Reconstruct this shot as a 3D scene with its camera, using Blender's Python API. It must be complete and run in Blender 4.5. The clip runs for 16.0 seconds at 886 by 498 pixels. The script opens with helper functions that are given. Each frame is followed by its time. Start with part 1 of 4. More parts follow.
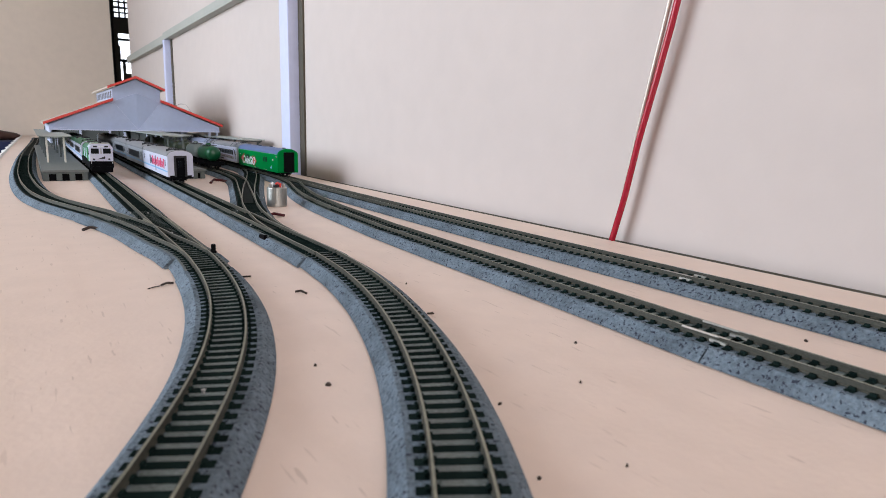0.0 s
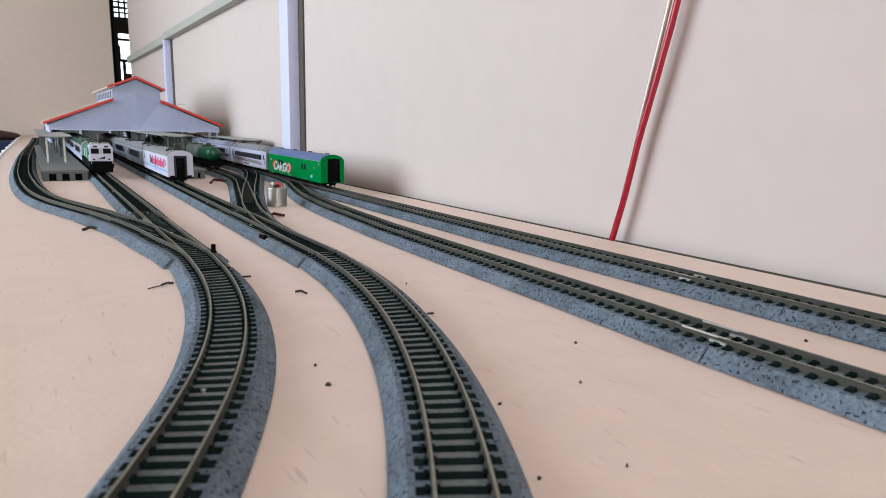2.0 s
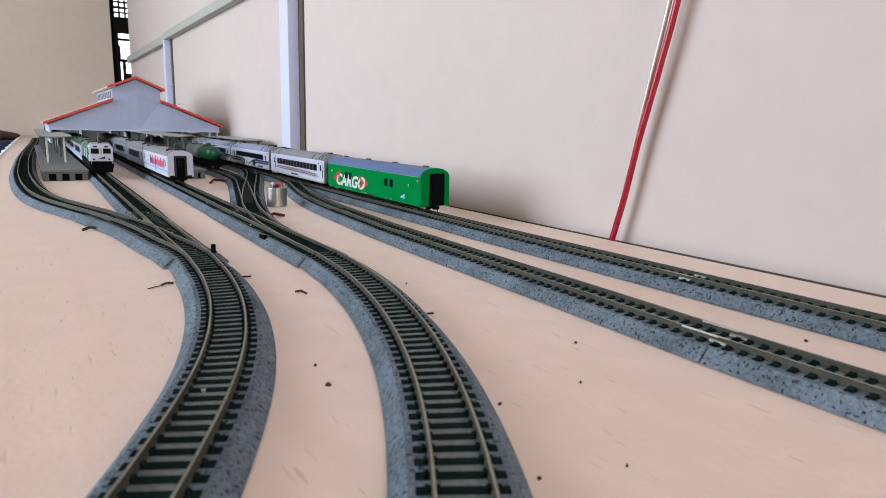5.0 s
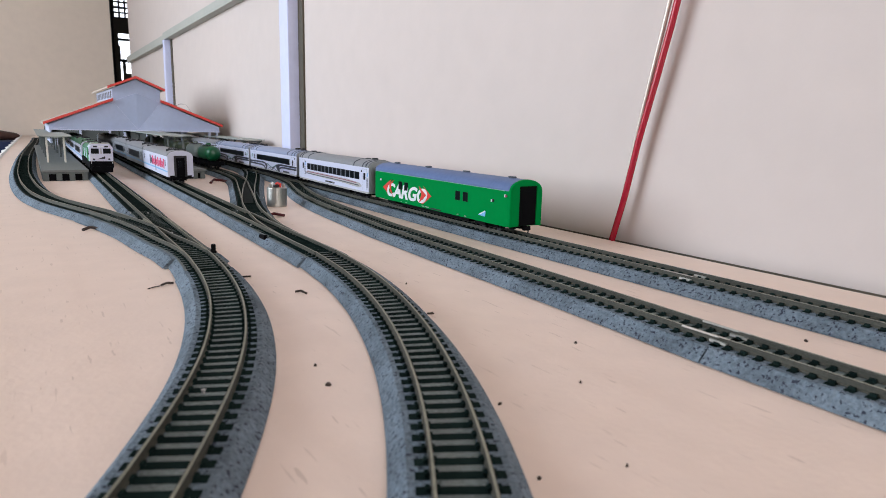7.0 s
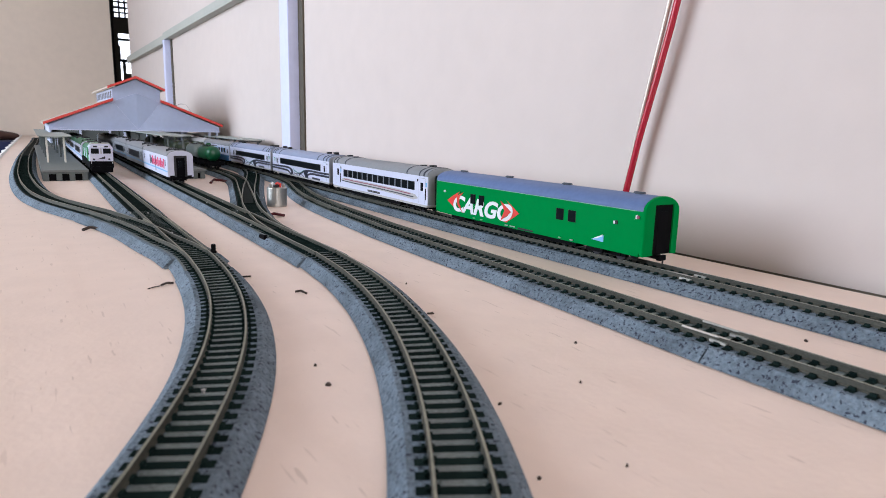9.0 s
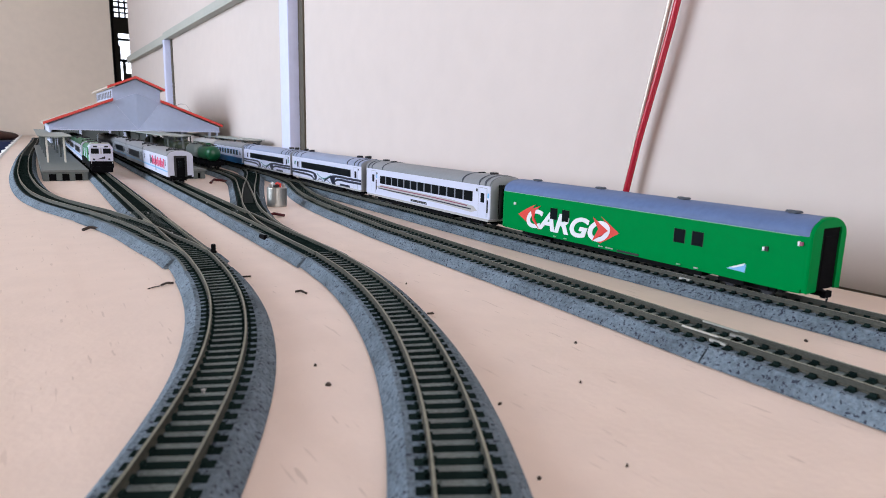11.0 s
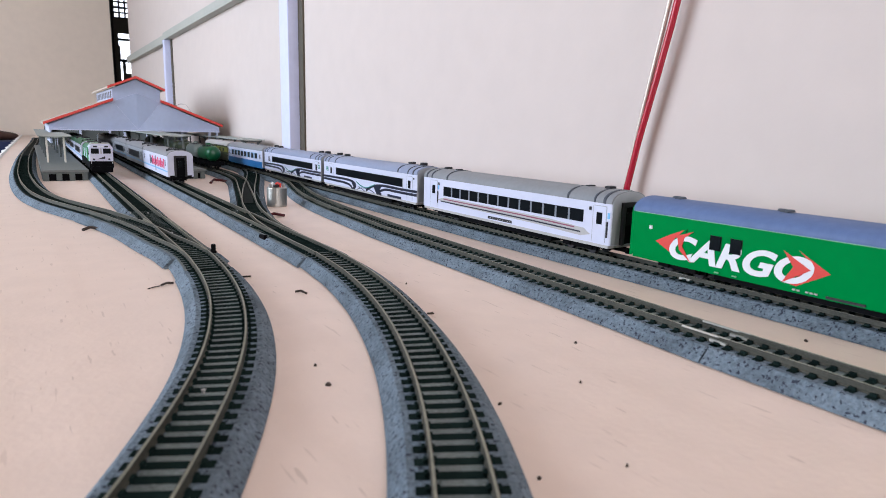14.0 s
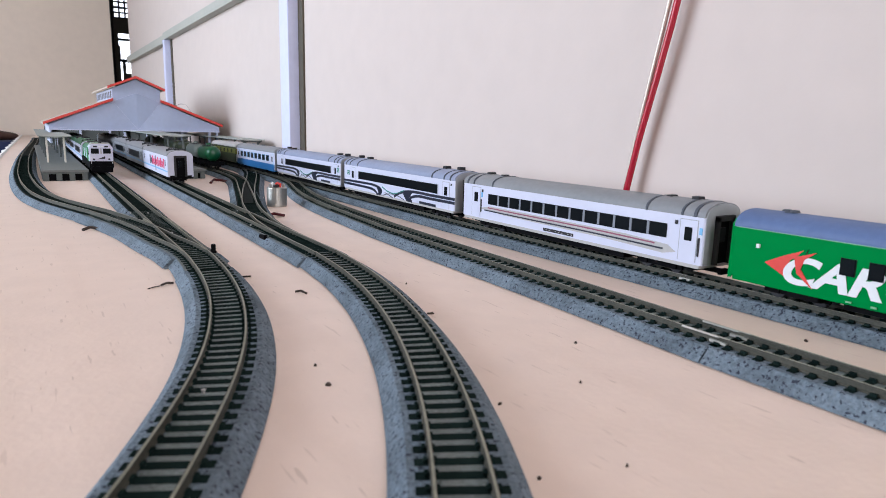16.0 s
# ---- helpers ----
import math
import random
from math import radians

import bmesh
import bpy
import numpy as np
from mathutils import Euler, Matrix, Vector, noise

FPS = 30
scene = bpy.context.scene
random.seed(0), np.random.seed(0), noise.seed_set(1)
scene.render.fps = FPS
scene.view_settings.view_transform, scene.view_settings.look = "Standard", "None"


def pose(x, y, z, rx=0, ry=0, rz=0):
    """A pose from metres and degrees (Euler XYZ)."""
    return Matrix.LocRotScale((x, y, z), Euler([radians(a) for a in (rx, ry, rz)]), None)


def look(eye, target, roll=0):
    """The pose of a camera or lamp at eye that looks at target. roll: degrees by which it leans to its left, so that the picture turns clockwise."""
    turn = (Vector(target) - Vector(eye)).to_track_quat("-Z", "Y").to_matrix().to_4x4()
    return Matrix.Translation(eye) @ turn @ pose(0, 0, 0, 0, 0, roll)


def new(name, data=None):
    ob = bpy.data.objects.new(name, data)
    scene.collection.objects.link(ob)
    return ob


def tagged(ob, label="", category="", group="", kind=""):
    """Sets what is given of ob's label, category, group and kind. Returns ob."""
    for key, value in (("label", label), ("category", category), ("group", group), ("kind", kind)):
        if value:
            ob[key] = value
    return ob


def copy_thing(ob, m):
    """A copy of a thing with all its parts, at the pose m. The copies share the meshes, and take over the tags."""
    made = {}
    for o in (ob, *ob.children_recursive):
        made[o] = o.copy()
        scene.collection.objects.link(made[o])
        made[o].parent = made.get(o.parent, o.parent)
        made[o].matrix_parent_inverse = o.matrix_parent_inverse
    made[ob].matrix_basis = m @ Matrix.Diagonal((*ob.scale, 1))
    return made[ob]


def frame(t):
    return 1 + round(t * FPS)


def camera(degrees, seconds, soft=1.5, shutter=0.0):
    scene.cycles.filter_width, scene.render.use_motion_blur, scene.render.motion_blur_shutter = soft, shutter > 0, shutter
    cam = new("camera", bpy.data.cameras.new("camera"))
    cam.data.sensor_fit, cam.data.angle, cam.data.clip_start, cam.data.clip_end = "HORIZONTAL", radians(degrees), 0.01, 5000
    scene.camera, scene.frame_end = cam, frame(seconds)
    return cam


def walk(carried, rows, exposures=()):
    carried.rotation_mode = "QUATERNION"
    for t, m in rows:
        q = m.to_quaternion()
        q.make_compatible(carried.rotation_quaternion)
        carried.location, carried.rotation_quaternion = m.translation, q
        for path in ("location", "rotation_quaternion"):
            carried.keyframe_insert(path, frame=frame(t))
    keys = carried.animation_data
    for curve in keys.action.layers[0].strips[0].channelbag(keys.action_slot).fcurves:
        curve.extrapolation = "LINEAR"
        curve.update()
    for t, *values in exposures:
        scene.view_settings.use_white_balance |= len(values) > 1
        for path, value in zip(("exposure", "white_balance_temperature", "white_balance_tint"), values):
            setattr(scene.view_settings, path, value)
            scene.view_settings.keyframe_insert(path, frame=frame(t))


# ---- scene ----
cam = camera(69.98, 16.0, soft=0.7)
cam.data.dof.use_dof, cam.data.dof.focus_distance, cam.data.dof.aperture_fstop = True, 0.40, 40
EYE = Vector((0, 0, 0.0607))
AIM = EYE + Vector((0.53612, 0.82292, -0.1881))
walk(cam, [(0.0, look(EYE, AIM, 1.40)), (16.0, look(EYE, AIM, 1.40))], [(0.0, -0.06, 6270, 10.5), (8.3, -0.06, 6270, 10.5), (8.9, 0.07, 6090, 12), (16.0, 0.07, 6090, 12)])

# ---------------------------------------------------------------- light
world = bpy.data.worlds.new("sky")
scene.world = world
world.use_nodes = True
wn = world.node_tree.nodes
sky = wn.new("ShaderNodeTexSky")
sky.sky_type, sky.sun_disc = "NISHITA", False
sky.sun_elevation, sky.sun_rotation = radians(50), radians(250)
world.node_tree.links.new(sky.outputs[0], wn["Background"].inputs[0])
wn["Background"].inputs[1].default_value = 0.12


def area_lamp(name, eye, target, w, h, power, colour):
    lamp = bpy.data.lights.new(name, "AREA")
    lamp.shape, lamp.size, lamp.size_y, lamp.energy, lamp.color = "RECTANGLE", w, h, power, colour
    ob = new(name, lamp)
    ob.matrix_world = look(eye, target)
    return ob


# daylight through the side window; the other two lamps are added fill
area_lamp("daylight_side", (-1.24, 0.98, 0.42), (0.25, 0.75, 0.1), 1.1, 0.75, 29.5, (0.84, 0.915, 1.0))
area_lamp("daylight_back", (-0.15, -1.95, 0.75), (0.0, 0, 0.4), 0.8, 1.2, 19, (1.0, 0.93, 0.88))
area_lamp("daylight_next_room", (2.9, 3.6, 0.9), (0.8, 3.6, 0.2), 1.0, 1.0, 6, (0.9, 0.95, 1.0))


# ---------------------------------------------------------------- materials
def mat(name, colour, rough=0.5, metal=0.0, var=0.12, scale=40.0, bump=0.0, bscale=300.0, dots=None, rnd=0.0, spec=0.5):
    """A painted or moulded surface: two scales of variation, fine relief, and dots=(scale, size, colour) for pits: noise above size."""
    m = bpy.data.materials.new(name)
    m.use_nodes = True
    n, l = m.node_tree.nodes, m.node_tree.links
    b = n["Principled BSDF"]
    b.inputs["Roughness"].default_value = rough
    b.inputs["Metallic"].default_value = metal
    b.inputs["Specular IOR Level"].default_value = spec
    co = n.new("ShaderNodeTexCoord")
    a = n.new("ShaderNodeTexNoise")
    a.inputs["Scale"].default_value, a.inputs["Detail"].default_value = scale, 6
    l.new(co.outputs["Object"], a.inputs["Vector"])
    f = n.new("ShaderNodeTexNoise")
    f.inputs["Scale"].default_value, f.inputs["Detail"].default_value = scale * 14, 3
    l.new(co.outputs["Object"], f.inputs["Vector"])
    add = n.new("ShaderNodeMath")
    add.operation = "ADD"
    l.new(a.outputs[0], add.inputs[0])
    l.new(f.outputs[0], add.inputs[1])
    ramp = n.new("ShaderNodeMapRange")
    ramp.inputs[1].default_value, ramp.inputs[2].default_value = 0.65, 1.35
    ramp.inputs[3].default_value, ramp.inputs[4].default_value = 1 - var, 1 + var
    l.new(add.outputs[0], ramp.inputs[0])
    mul = n.new("ShaderNodeMix")
    mul.data_type, mul.blend_type = "RGBA", "MULTIPLY"
    mul.inputs[0].default_value = 1
    mul.inputs[6].default_value = (*colour, 1)
    l.new(ramp.outputs[0], mul.inputs[7])
    out = mul.outputs[2]
    if rnd:
        info = n.new("ShaderNodeObjectInfo")
        r2 = n.new("ShaderNodeMapRange")
        r2.inputs[3].default_value, r2.inputs[4].default_value = 1 - rnd, 1 + rnd
        l.new(info.outputs["Random"], r2.inputs[0])
        m2 = n.new("ShaderNodeMix")
        m2.data_type, m2.blend_type = "RGBA", "MULTIPLY"
        m2.inputs[0].default_value = 1
        l.new(out, m2.inputs[6])
        l.new(r2.outputs[0], m2.inputs[7])
        out = m2.outputs[2]
    if dots:
        gate = n.new("ShaderNodeMapRange")
        pit = n.new("ShaderNodeTexNoise")
        pit.inputs["Scale"].default_value, pit.inputs["Detail"].default_value = dots[0], 2.5
        l.new(co.outputs["Object"], pit.inputs["Vector"])
        gate.inputs[1].default_value, gate.inputs[2].default_value = dots[1], dots[1] + 0.05
        l.new(pit.outputs[0], gate.inputs[0])
        m3 = n.new("ShaderNodeMix")
        m3.data_type = "RGBA"
        l.new(gate.outputs[0], m3.inputs[0])
        l.new(out, m3.inputs[6])
        m3.inputs[7].default_value = (*dots[2], 1)
        out = m3.outputs[2]
    l.new(out, b.inputs["Base Color"])
    if bump:
        t = n.new("ShaderNodeTexNoise")
        t.inputs["Scale"].default_value, t.inputs["Detail"].default_value = bscale, 4
        l.new(co.outputs["Object"], t.inputs["Vector"])
        bp = n.new("ShaderNodeBump")
        bp.inputs["Strength"].default_value, bp.inputs["Distance"].default_value = bump, 0.001
        l.new(t.outputs[0], bp.inputs["Height"])
        l.new(bp.outputs[0], b.inputs["Normal"])
    return m


def board_material():
    """Pale varnished plywood with long faint grain, stains and short scratches."""
    m = mat("board", (0.80, 0.645, 0.55), 0.42, var=0.05, scale=5, bump=0.12, bscale=500, spec=0.3)
    n, l = m.node_tree.nodes, m.node_tree.links
    b = n["Principled BSDF"]
    src = b.inputs["Base Color"].links[0].from_socket
    co = n.new("ShaderNodeTexCoord")
    for k, (rz, sx, sy, lo, hi, dark, amount) in enumerate(((0.5, 620, 60, 0.68, 0.72, (0.42, 0.30, 0.23), 0.28), (0.35, 60, 5, 0.45, 0.8, (0.66, 0.50, 0.40), 0.3), (-0.7, 560, 70, 0.70, 0.72, (0.40, 0.28, 0.21), 0.35))):
        mp = n.new("ShaderNodeMapping")
        mp.inputs["Rotation"].default_value = (0, 0, rz)
        mp.inputs["Scale"].default_value = (sx, sy, 1)
        l.new(co.outputs["Object"], mp.inputs[0])
        t = n.new("ShaderNodeTexNoise")
        t.inputs["Scale"].default_value, t.inputs["Detail"].default_value = 1.0, 2
        l.new(mp.outputs[0], t.inputs["Vector"])
        r = n.new("ShaderNodeMapRange")
        r.inputs[1].default_value, r.inputs[2].default_value = lo, hi
        r.inputs[4].default_value = amount
        l.new(t.outputs[0], r.inputs[0])
        x = n.new("ShaderNodeMix")
        x.data_type = "RGBA"
        l.new(r.outputs[0], x.inputs[0])
        l.new(src, x.inputs[6])
        x.inputs[7].default_value = (*dark, 1)
        src = x.outputs[2]
    l.new(src, b.inputs["Base Color"])
    return m


M_BOARD = board_material()
M_WALL = mat("wall_paint", (0.600, 0.522, 0.482), 0.75, var=0.03, scale=3, bump=0.1, bscale=220)
M_FARWALL = mat("far_wall_paint", (0.76, 0.64, 0.535), 0.8, var=0.04, scale=3, bump=0.1)
M_ROOM = mat("room_paint", (0.71, 0.66, 0.605), 0.85, var=0.04, scale=2)
M_CEIL = mat("ceiling_paint", (0.86, 0.84, 0.81), 0.85, var=0.03, scale=2)
M_FLOOR = mat("floor_tile", (0.55, 0.50, 0.45), 0.4, var=0.08, scale=3)
# near-black base carries the next room's dimness in its colour
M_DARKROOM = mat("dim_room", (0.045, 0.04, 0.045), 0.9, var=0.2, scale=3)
M_TRIM = mat("batten_paint", (0.60, 0.63, 0.84), 0.6, var=0.05, scale=8, bump=0.1, bscale=300)
M_BATTEN = mat("batten_grey", (0.40, 0.41, 0.37), 0.65, var=0.06, scale=8, bump=0.1)
M_STRIP = mat("brown_strip", (0.075, 0.062, 0.042), 0.7, var=0.15, scale=30)
M_BED = mat("ballast_plastic", (0.150, 0.190, 0.228), 0.8, spec=0.12, var=0.42, scale=60, bump=1.0, bscale=900, dots=(1000, 0.59, (0.035, 0.042, 0.062)))
M_INFILL = mat("dark_infill", (0.112, 0.142, 0.137), 0.42, spec=0.85, var=0.35, scale=90, bump=0.6, bscale=900, dots=(1500, 0.66, (0.30, 0.32, 0.31)))
M_TIE = mat("tie_plastic", (0.009, 0.018, 0.0165), 0.9, var=0.25, scale=120, rnd=0.2, spec=0.02)
M_RAILWEB = mat("rail_side", (0.068, 0.066, 0.052), 0.6, metal=0.2, var=0.3, scale=80, spec=0.3)
M_RAIL = mat("weathered_rail", (0.23, 0.224, 0.168), 0.45, metal=0.25, var=0.25, scale=60)
M_JOINER = mat("bright_joiner", (0.55, 0.53, 0.48), 0.4, metal=0.8, var=0.1)
M_TURNOUT = mat("turnout_plastic", (0.014, 0.019, 0.018), 0.8, spec=0.05, var=0.3, scale=100)
M_LEG = mat("turnout_ballast", (0.080, 0.098, 0.094), 0.5, spec=0.4, var=0.35, scale=90, bump=0.5, bscale=900)
M_GREEN = mat("green_gloss_paint", (0.0005, 0.205, 0.042), 0.4, spec=0.03, var=0.05, scale=20)
M_GREEN_IN = mat("dark_green", (0.002, 0.035, 0.010), 0.5, var=0.1)
M_VANROOF = mat("blue_van_roof", (0.105, 0.155, 0.30), 0.5, spec=0.2, var=0.10, scale=30)
M_RIB = mat("grey_rib", (0.075, 0.085, 0.105), 0.55, spec=0.2, var=0.15)
M_ROOF = mat("grey_blue_roof", (0.25, 0.29, 0.41), 0.5, var=0.08, scale=30)
M_ROOFG = mat("grey_roof", (0.225, 0.235, 0.25), 0.5, spec=0.3, var=0.08, scale=30)
M_WHITE = mat("white_body_paint", (0.58, 0.60, 0.73), 0.35, var=0.03, scale=25)
M_GREYBODY = mat("grey_body_paint", (0.32, 0.34, 0.37), 0.4, var=0.05, scale=25)
M_SKIRT = mat("grey_skirt", (0.42, 0.41, 0.40), 0.5, var=0.08, scale=30)
M_GLASS = mat("dark_window", (0.004, 0.006, 0.008), 0.3, spec=0.06, var=0.2, scale=100)
M_GLASS2 = mat("window_pillar", (0.20, 0.22, 0.26), 0.3, var=0.1)
M_BLACK = mat("black_plastic", (0.005, 0.005, 0.006), 0.8, spec=0.04, var=0.2, scale=100)
M_DARK = mat("dark_grey", (0.03, 0.03, 0.034), 0.55, spec=0.2, var=0.2, scale=80)
M_RED = mat("red_paint", (0.62, 0.035, 0.022), 0.4, var=0.06, scale=40)
M_REDLINE = mat("dull_red_line", (0.25, 0.06, 0.11), 0.45, var=0.08)
M_NAVY = mat("navy_paint", (0.006, 0.010, 0.028), 0.35, var=0.1)
M_BLUE = mat("blue_paint", (0.02, 0.14, 0.36), 0.4, var=0.08)
M_LBLUE = mat("light_blue_line", (0.16, 0.42, 0.70), 0.45, var=0.08)
M_PINK = mat("crimson_letters", (0.62, 0.04, 0.13), 0.45, var=0.1)
M_TEAL = mat("teal_paint", (0.015, 0.20, 0.16), 0.4, var=0.1)
M_LETTER = mat("white_letters", (0.70, 0.71, 0.74), 0.4, var=0.03)
M_PLAT = mat("platform_grey", (0.095, 0.11, 0.105), 0.65, var=0.12, scale=30, bump=0.2, bscale=400)
M_PLATTOP = mat("platform_top", (0.14, 0.155, 0.15), 0.55, var=0.1, scale=25, bump=0.2, bscale=500)
M_CANOPY = mat("canopy_grey", (0.30, 0.325, 0.30), 0.55, var=0.08, scale=25)
M_CREAM = mat("cream_posts", (0.66, 0.63, 0.55), 0.5, var=0.06)
M_GABLE = mat("gable_plastic", (0.385, 0.45, 0.62), 0.45, var=0.05, scale=15)
M_TRUSS = mat("truss_plastic", (0.55, 0.59, 0.74), 0.45, var=0.04)
M_SLATE = mat("roof_sheet", (0.46, 0.39, 0.33), 0.6, var=0.08, scale=20)
M_METAL = mat("tin_can_metal", (0.44, 0.43, 0.40), 0.36, metal=0.9, var=0.1, scale=80)
M_WIRE_R = mat("red_wire", (0.36, 0.010, 0.028), 0.25, var=0.06)
M_WIRE_S = mat("clear_wire", (0.62, 0.55, 0.48), 0.3, metal=0.3, var=0.1)
M_CHIP = mat("bark_chip", (0.05, 0.032, 0.024), 0.8, var=0.4, scale=300, rnd=0.4)
M_CHIPR = mat("dark_red_wire", (0.07, 0.006, 0.008), 0.5, var=0.3, scale=200)
M_BROWN = mat("brown_cloth", (0.075, 0.032, 0.024), 0.85, var=0.25, scale=40, bump=0.4, bscale=600)
M_BLUECLOTH = mat("blue_cloth", (0.012, 0.018, 0.06), 0.9, var=0.3, scale=60, bump=0.4, bscale=600)
M_LACE = mat("white_trim", (0.74, 0.72, 0.70), 0.7, var=0.08, scale=60)
M_YELLOW = mat("olive_yellow", (0.17, 0.18, 0.03), 0.45, var=0.1)
M_OLIVE = mat("olive_dark", (0.03, 0.045, 0.02), 0.5, var=0.2)
M_MGREEN = mat("dull_green_roof", (0.045, 0.17, 0.085), 0.5, var=0.2, scale=40)
M_LGREEN = mat("pale_green", (0.16, 0.40, 0.22), 0.5, var=0.1)


def glow_material():
    m = bpy.data.materials.new("bright_outdoors")
    m.use_nodes = True
    n, l = m.node_tree.nodes, m.node_tree.links
    n.remove(n["Principled BSDF"])
    e = n.new("ShaderNodeEmission")
    t = n.new("ShaderNodeTexNoise")
    t.inputs["Scale"].default_value = 4
    r = n.new("ShaderNodeMapRange")
    r.inputs[3].default_value, r.inputs[4].default_value = 1.6, 2.8
    l.new(t.outputs[0], r.inputs[0])
    l.new(r.outputs[0], e.inputs[1])
    e.inputs[0].default_value = (0.88, 0.93, 1, 1)
    l.new(e.outputs[0], n["Material Output"].inputs[0])
    return m


M_GLOW = glow_material()


# ---------------------------------------------------------------- mesh helpers (millimetres in, metres out)
def part(name, bm, material, parent=None, label="", smooth=False, mesh_only=False):
    me = bpy.data.meshes.new(name)
    bmesh.ops.scale(bm, vec=(0.001, 0.001, 0.001), verts=bm.verts)
    bmesh.ops.recalc_face_normals(bm, faces=bm.faces)
    bm.to_mesh(me)
    bm.free()
    me.materials.append(material)
    if smooth:
        for f in me.polygons:
            f.use_smooth = True
    if mesh_only:
        return me
    ob = new(name, me)
    if parent is not None:
        ob.parent = parent
    if label:
        tagged(ob, label)
    return ob


def thing(name, label, category, group="", kind="", at=None):
    ob = new(name)
    ob.empty_display_size = 0.01
    tagged(ob, label, category, group, kind)
    if at is not None:
        ob.matrix_world = at
    return ob


def mm(x, y, z, rz=0.0):
    return pose(x / 1000, y / 1000, z / 1000, 0, 0, rz)


def box(bm, x0, x1, y0, y1, z0, z1, bevel=0.0):
    r = bmesh.ops.create_cube(bm, size=1)
    for v in r["verts"]:
        v.co = Vector(((x0 + x1) / 2 + v.co.x * (x1 - x0), (y0 + y1) / 2 + v.co.y * (y1 - y0), (z0 + z1) / 2 + v.co.z * (z1 - z0)))
    if bevel:
        es = list({e for v in r["verts"] for e in v.link_edges})
        bmesh.ops.bevel(bm, geom=es, offset=bevel, segments=2, affect="EDGES", profile=0.5)
    return bm


def boxes(*rows, bevel=0.0):
    bm = bmesh.new()
    for r in rows:
        box(bm, *r, bevel=bevel)
    return bm


def cyl(bm, c, r, h, axis="z", seg=16, r2=None):
    m = {"z": Matrix(), "x": Matrix.Rotation(radians(90), 4, "Y"), "y": Matrix.Rotation(radians(90), 4, "X")}[axis]
    bmesh.ops.create_cone(bm, cap_ends=True, segments=seg, radius1=r, radius2=r if r2 is None else r2, depth=h, matrix=Matrix.Translation(c) @ m)
    return bm


def prism(bm, outline, axis, a, b):
    """An outline of (u, v) pushed along an axis from a to b: 'y' takes u, v as x, z; 'x' as y, z; 'z' as x, y."""
    put = {"y": lambda u, v, w: (u, w, v), "x": lambda u, v, w: (w, u, v), "z": lambda u, v, w: (u, v, w)}[axis]
    lo = [bm.verts.new(put(u, v, a)) for u, v in outline]
    hi = [bm.verts.new(put(u, v, b)) for u, v in outline]
    k = len(outline)
    bm.faces.new(lo)
    bm.faces.new(hi[::-1])
    for i in range(k):
        bm.faces.new((lo[i], hi[i], hi[(i + 1) % k], lo[(i + 1) % k]))
    return bm


def tube(bm, pts, r, seg=8):
    rings = []
    pts = [Vector(q) for q in pts]
    for i, q in enumerate(pts):
        d = (pts[min(i + 1, len(pts) - 1)] - pts[max(i - 1, 0)]).normalized()
        s = d.orthogonal().normalized() if abs(d.z) < 0.95 else d.cross(Vector((1, 0, 0))).normalized()
        if i and s.dot(side) < 0:
            s = -s
        side = s
        u = d.cross(s)
        rings.append([bm.verts.new(q + r * (math.cos(a) * s + math.sin(a) * u)) for a in [2 * math.pi * k / seg for k in range(seg)]])
    for p, q in zip(rings, rings[1:]):
        for k in range(seg):
            bm.faces.new((p[k], p[(k + 1) % seg], q[(k + 1) % seg], q[k]))
    bm.faces.new(rings[0])
    bm.faces.new(rings[-1][::-1])
    return bm


def spline(pts, step):
    """Catmull-Rom through the points, resampled at even steps."""
    p = [Vector(q) for q in pts]
    p = [2 * p[0] - p[1]] + p + [2 * p[-1] - p[-2]]
    dense = []
    for i in range(1, len(p) - 2):
        for k in range(24):
            t = k / 24
            dense.append(0.5 * (2 * p[i] + (p[i + 1] - p[i - 1]) * t + (2 * p[i - 1] - 5 * p[i] + 4 * p[i + 1] - p[i + 2]) * t * t + (3 * p[i] - p[i - 1] - 3 * p[i + 1] + p[i + 2]) * t ** 3))
    dense.append(p[-2])
    out, need = [dense[0]], step
    for a, b in zip(dense, dense[1:]):
        d = (b - a).length
        pos = 0.0
        while d - pos >= need:
            pos += need
            out.append(a.lerp(b, pos / d))
            need = step
        need -= d - pos
    if (out[-1] - dense[-1]).length > 0.3:
        out.append(dense[-1])
    return out


# ---------------------------------------------------------------- the room
WALL_X = 284
TABLE_X = 273.6


def slab(name, rows, material, label, category="wall"):
    return tagged(part(name, boxes(*rows), material), label, category, kind="structure")


slab("floor", [(-1400, 3200, -2100, 5100, -850, -750)], M_FLOOR, "grey-beige tiled floor of the room", "floor")
slab("ceiling", [(-1400, 3200, -2100, 5100, 1900, 1980)], M_CEIL, "plain white painted ceiling", "ceiling")
slab("wall_west", [(-1360, -1260, -2100, 2640, -750, 0), (-1360, -1260, -2100, 2640, 1000, 1900), (-1360, -1260, -2100, 330, 0, 1000), (-1360, -1260, 1630, 2640, 0, 1000)], M_ROOM, "cream painted room wall with a wide window opening")
# unseen wall, its opening added to make room for the back fill lamp
slab("wall_south", [(-1260, 3200, -2100, -2000, -750, 150), (-1260, 3200, -2100, -2000, 1350, 1900), (-1260, -550, -2100, -2000, 150, 1350), (250, 3200, -2100, -2000, 150, 1350)], M_ROOM, "cream painted unseen room wall with an opening added for the fill lamp")
slab("wall_board", [(WALL_X, WALL_X + 12, -2000, 2220, -60, 1900)], M_WALL, "pale cream painted board wall behind the railway")
slab("wall_north", [(-1400, 280, 2640, 2700, -750, 1900)], M_FARWALL, "beige painted wall beyond the end of the table")
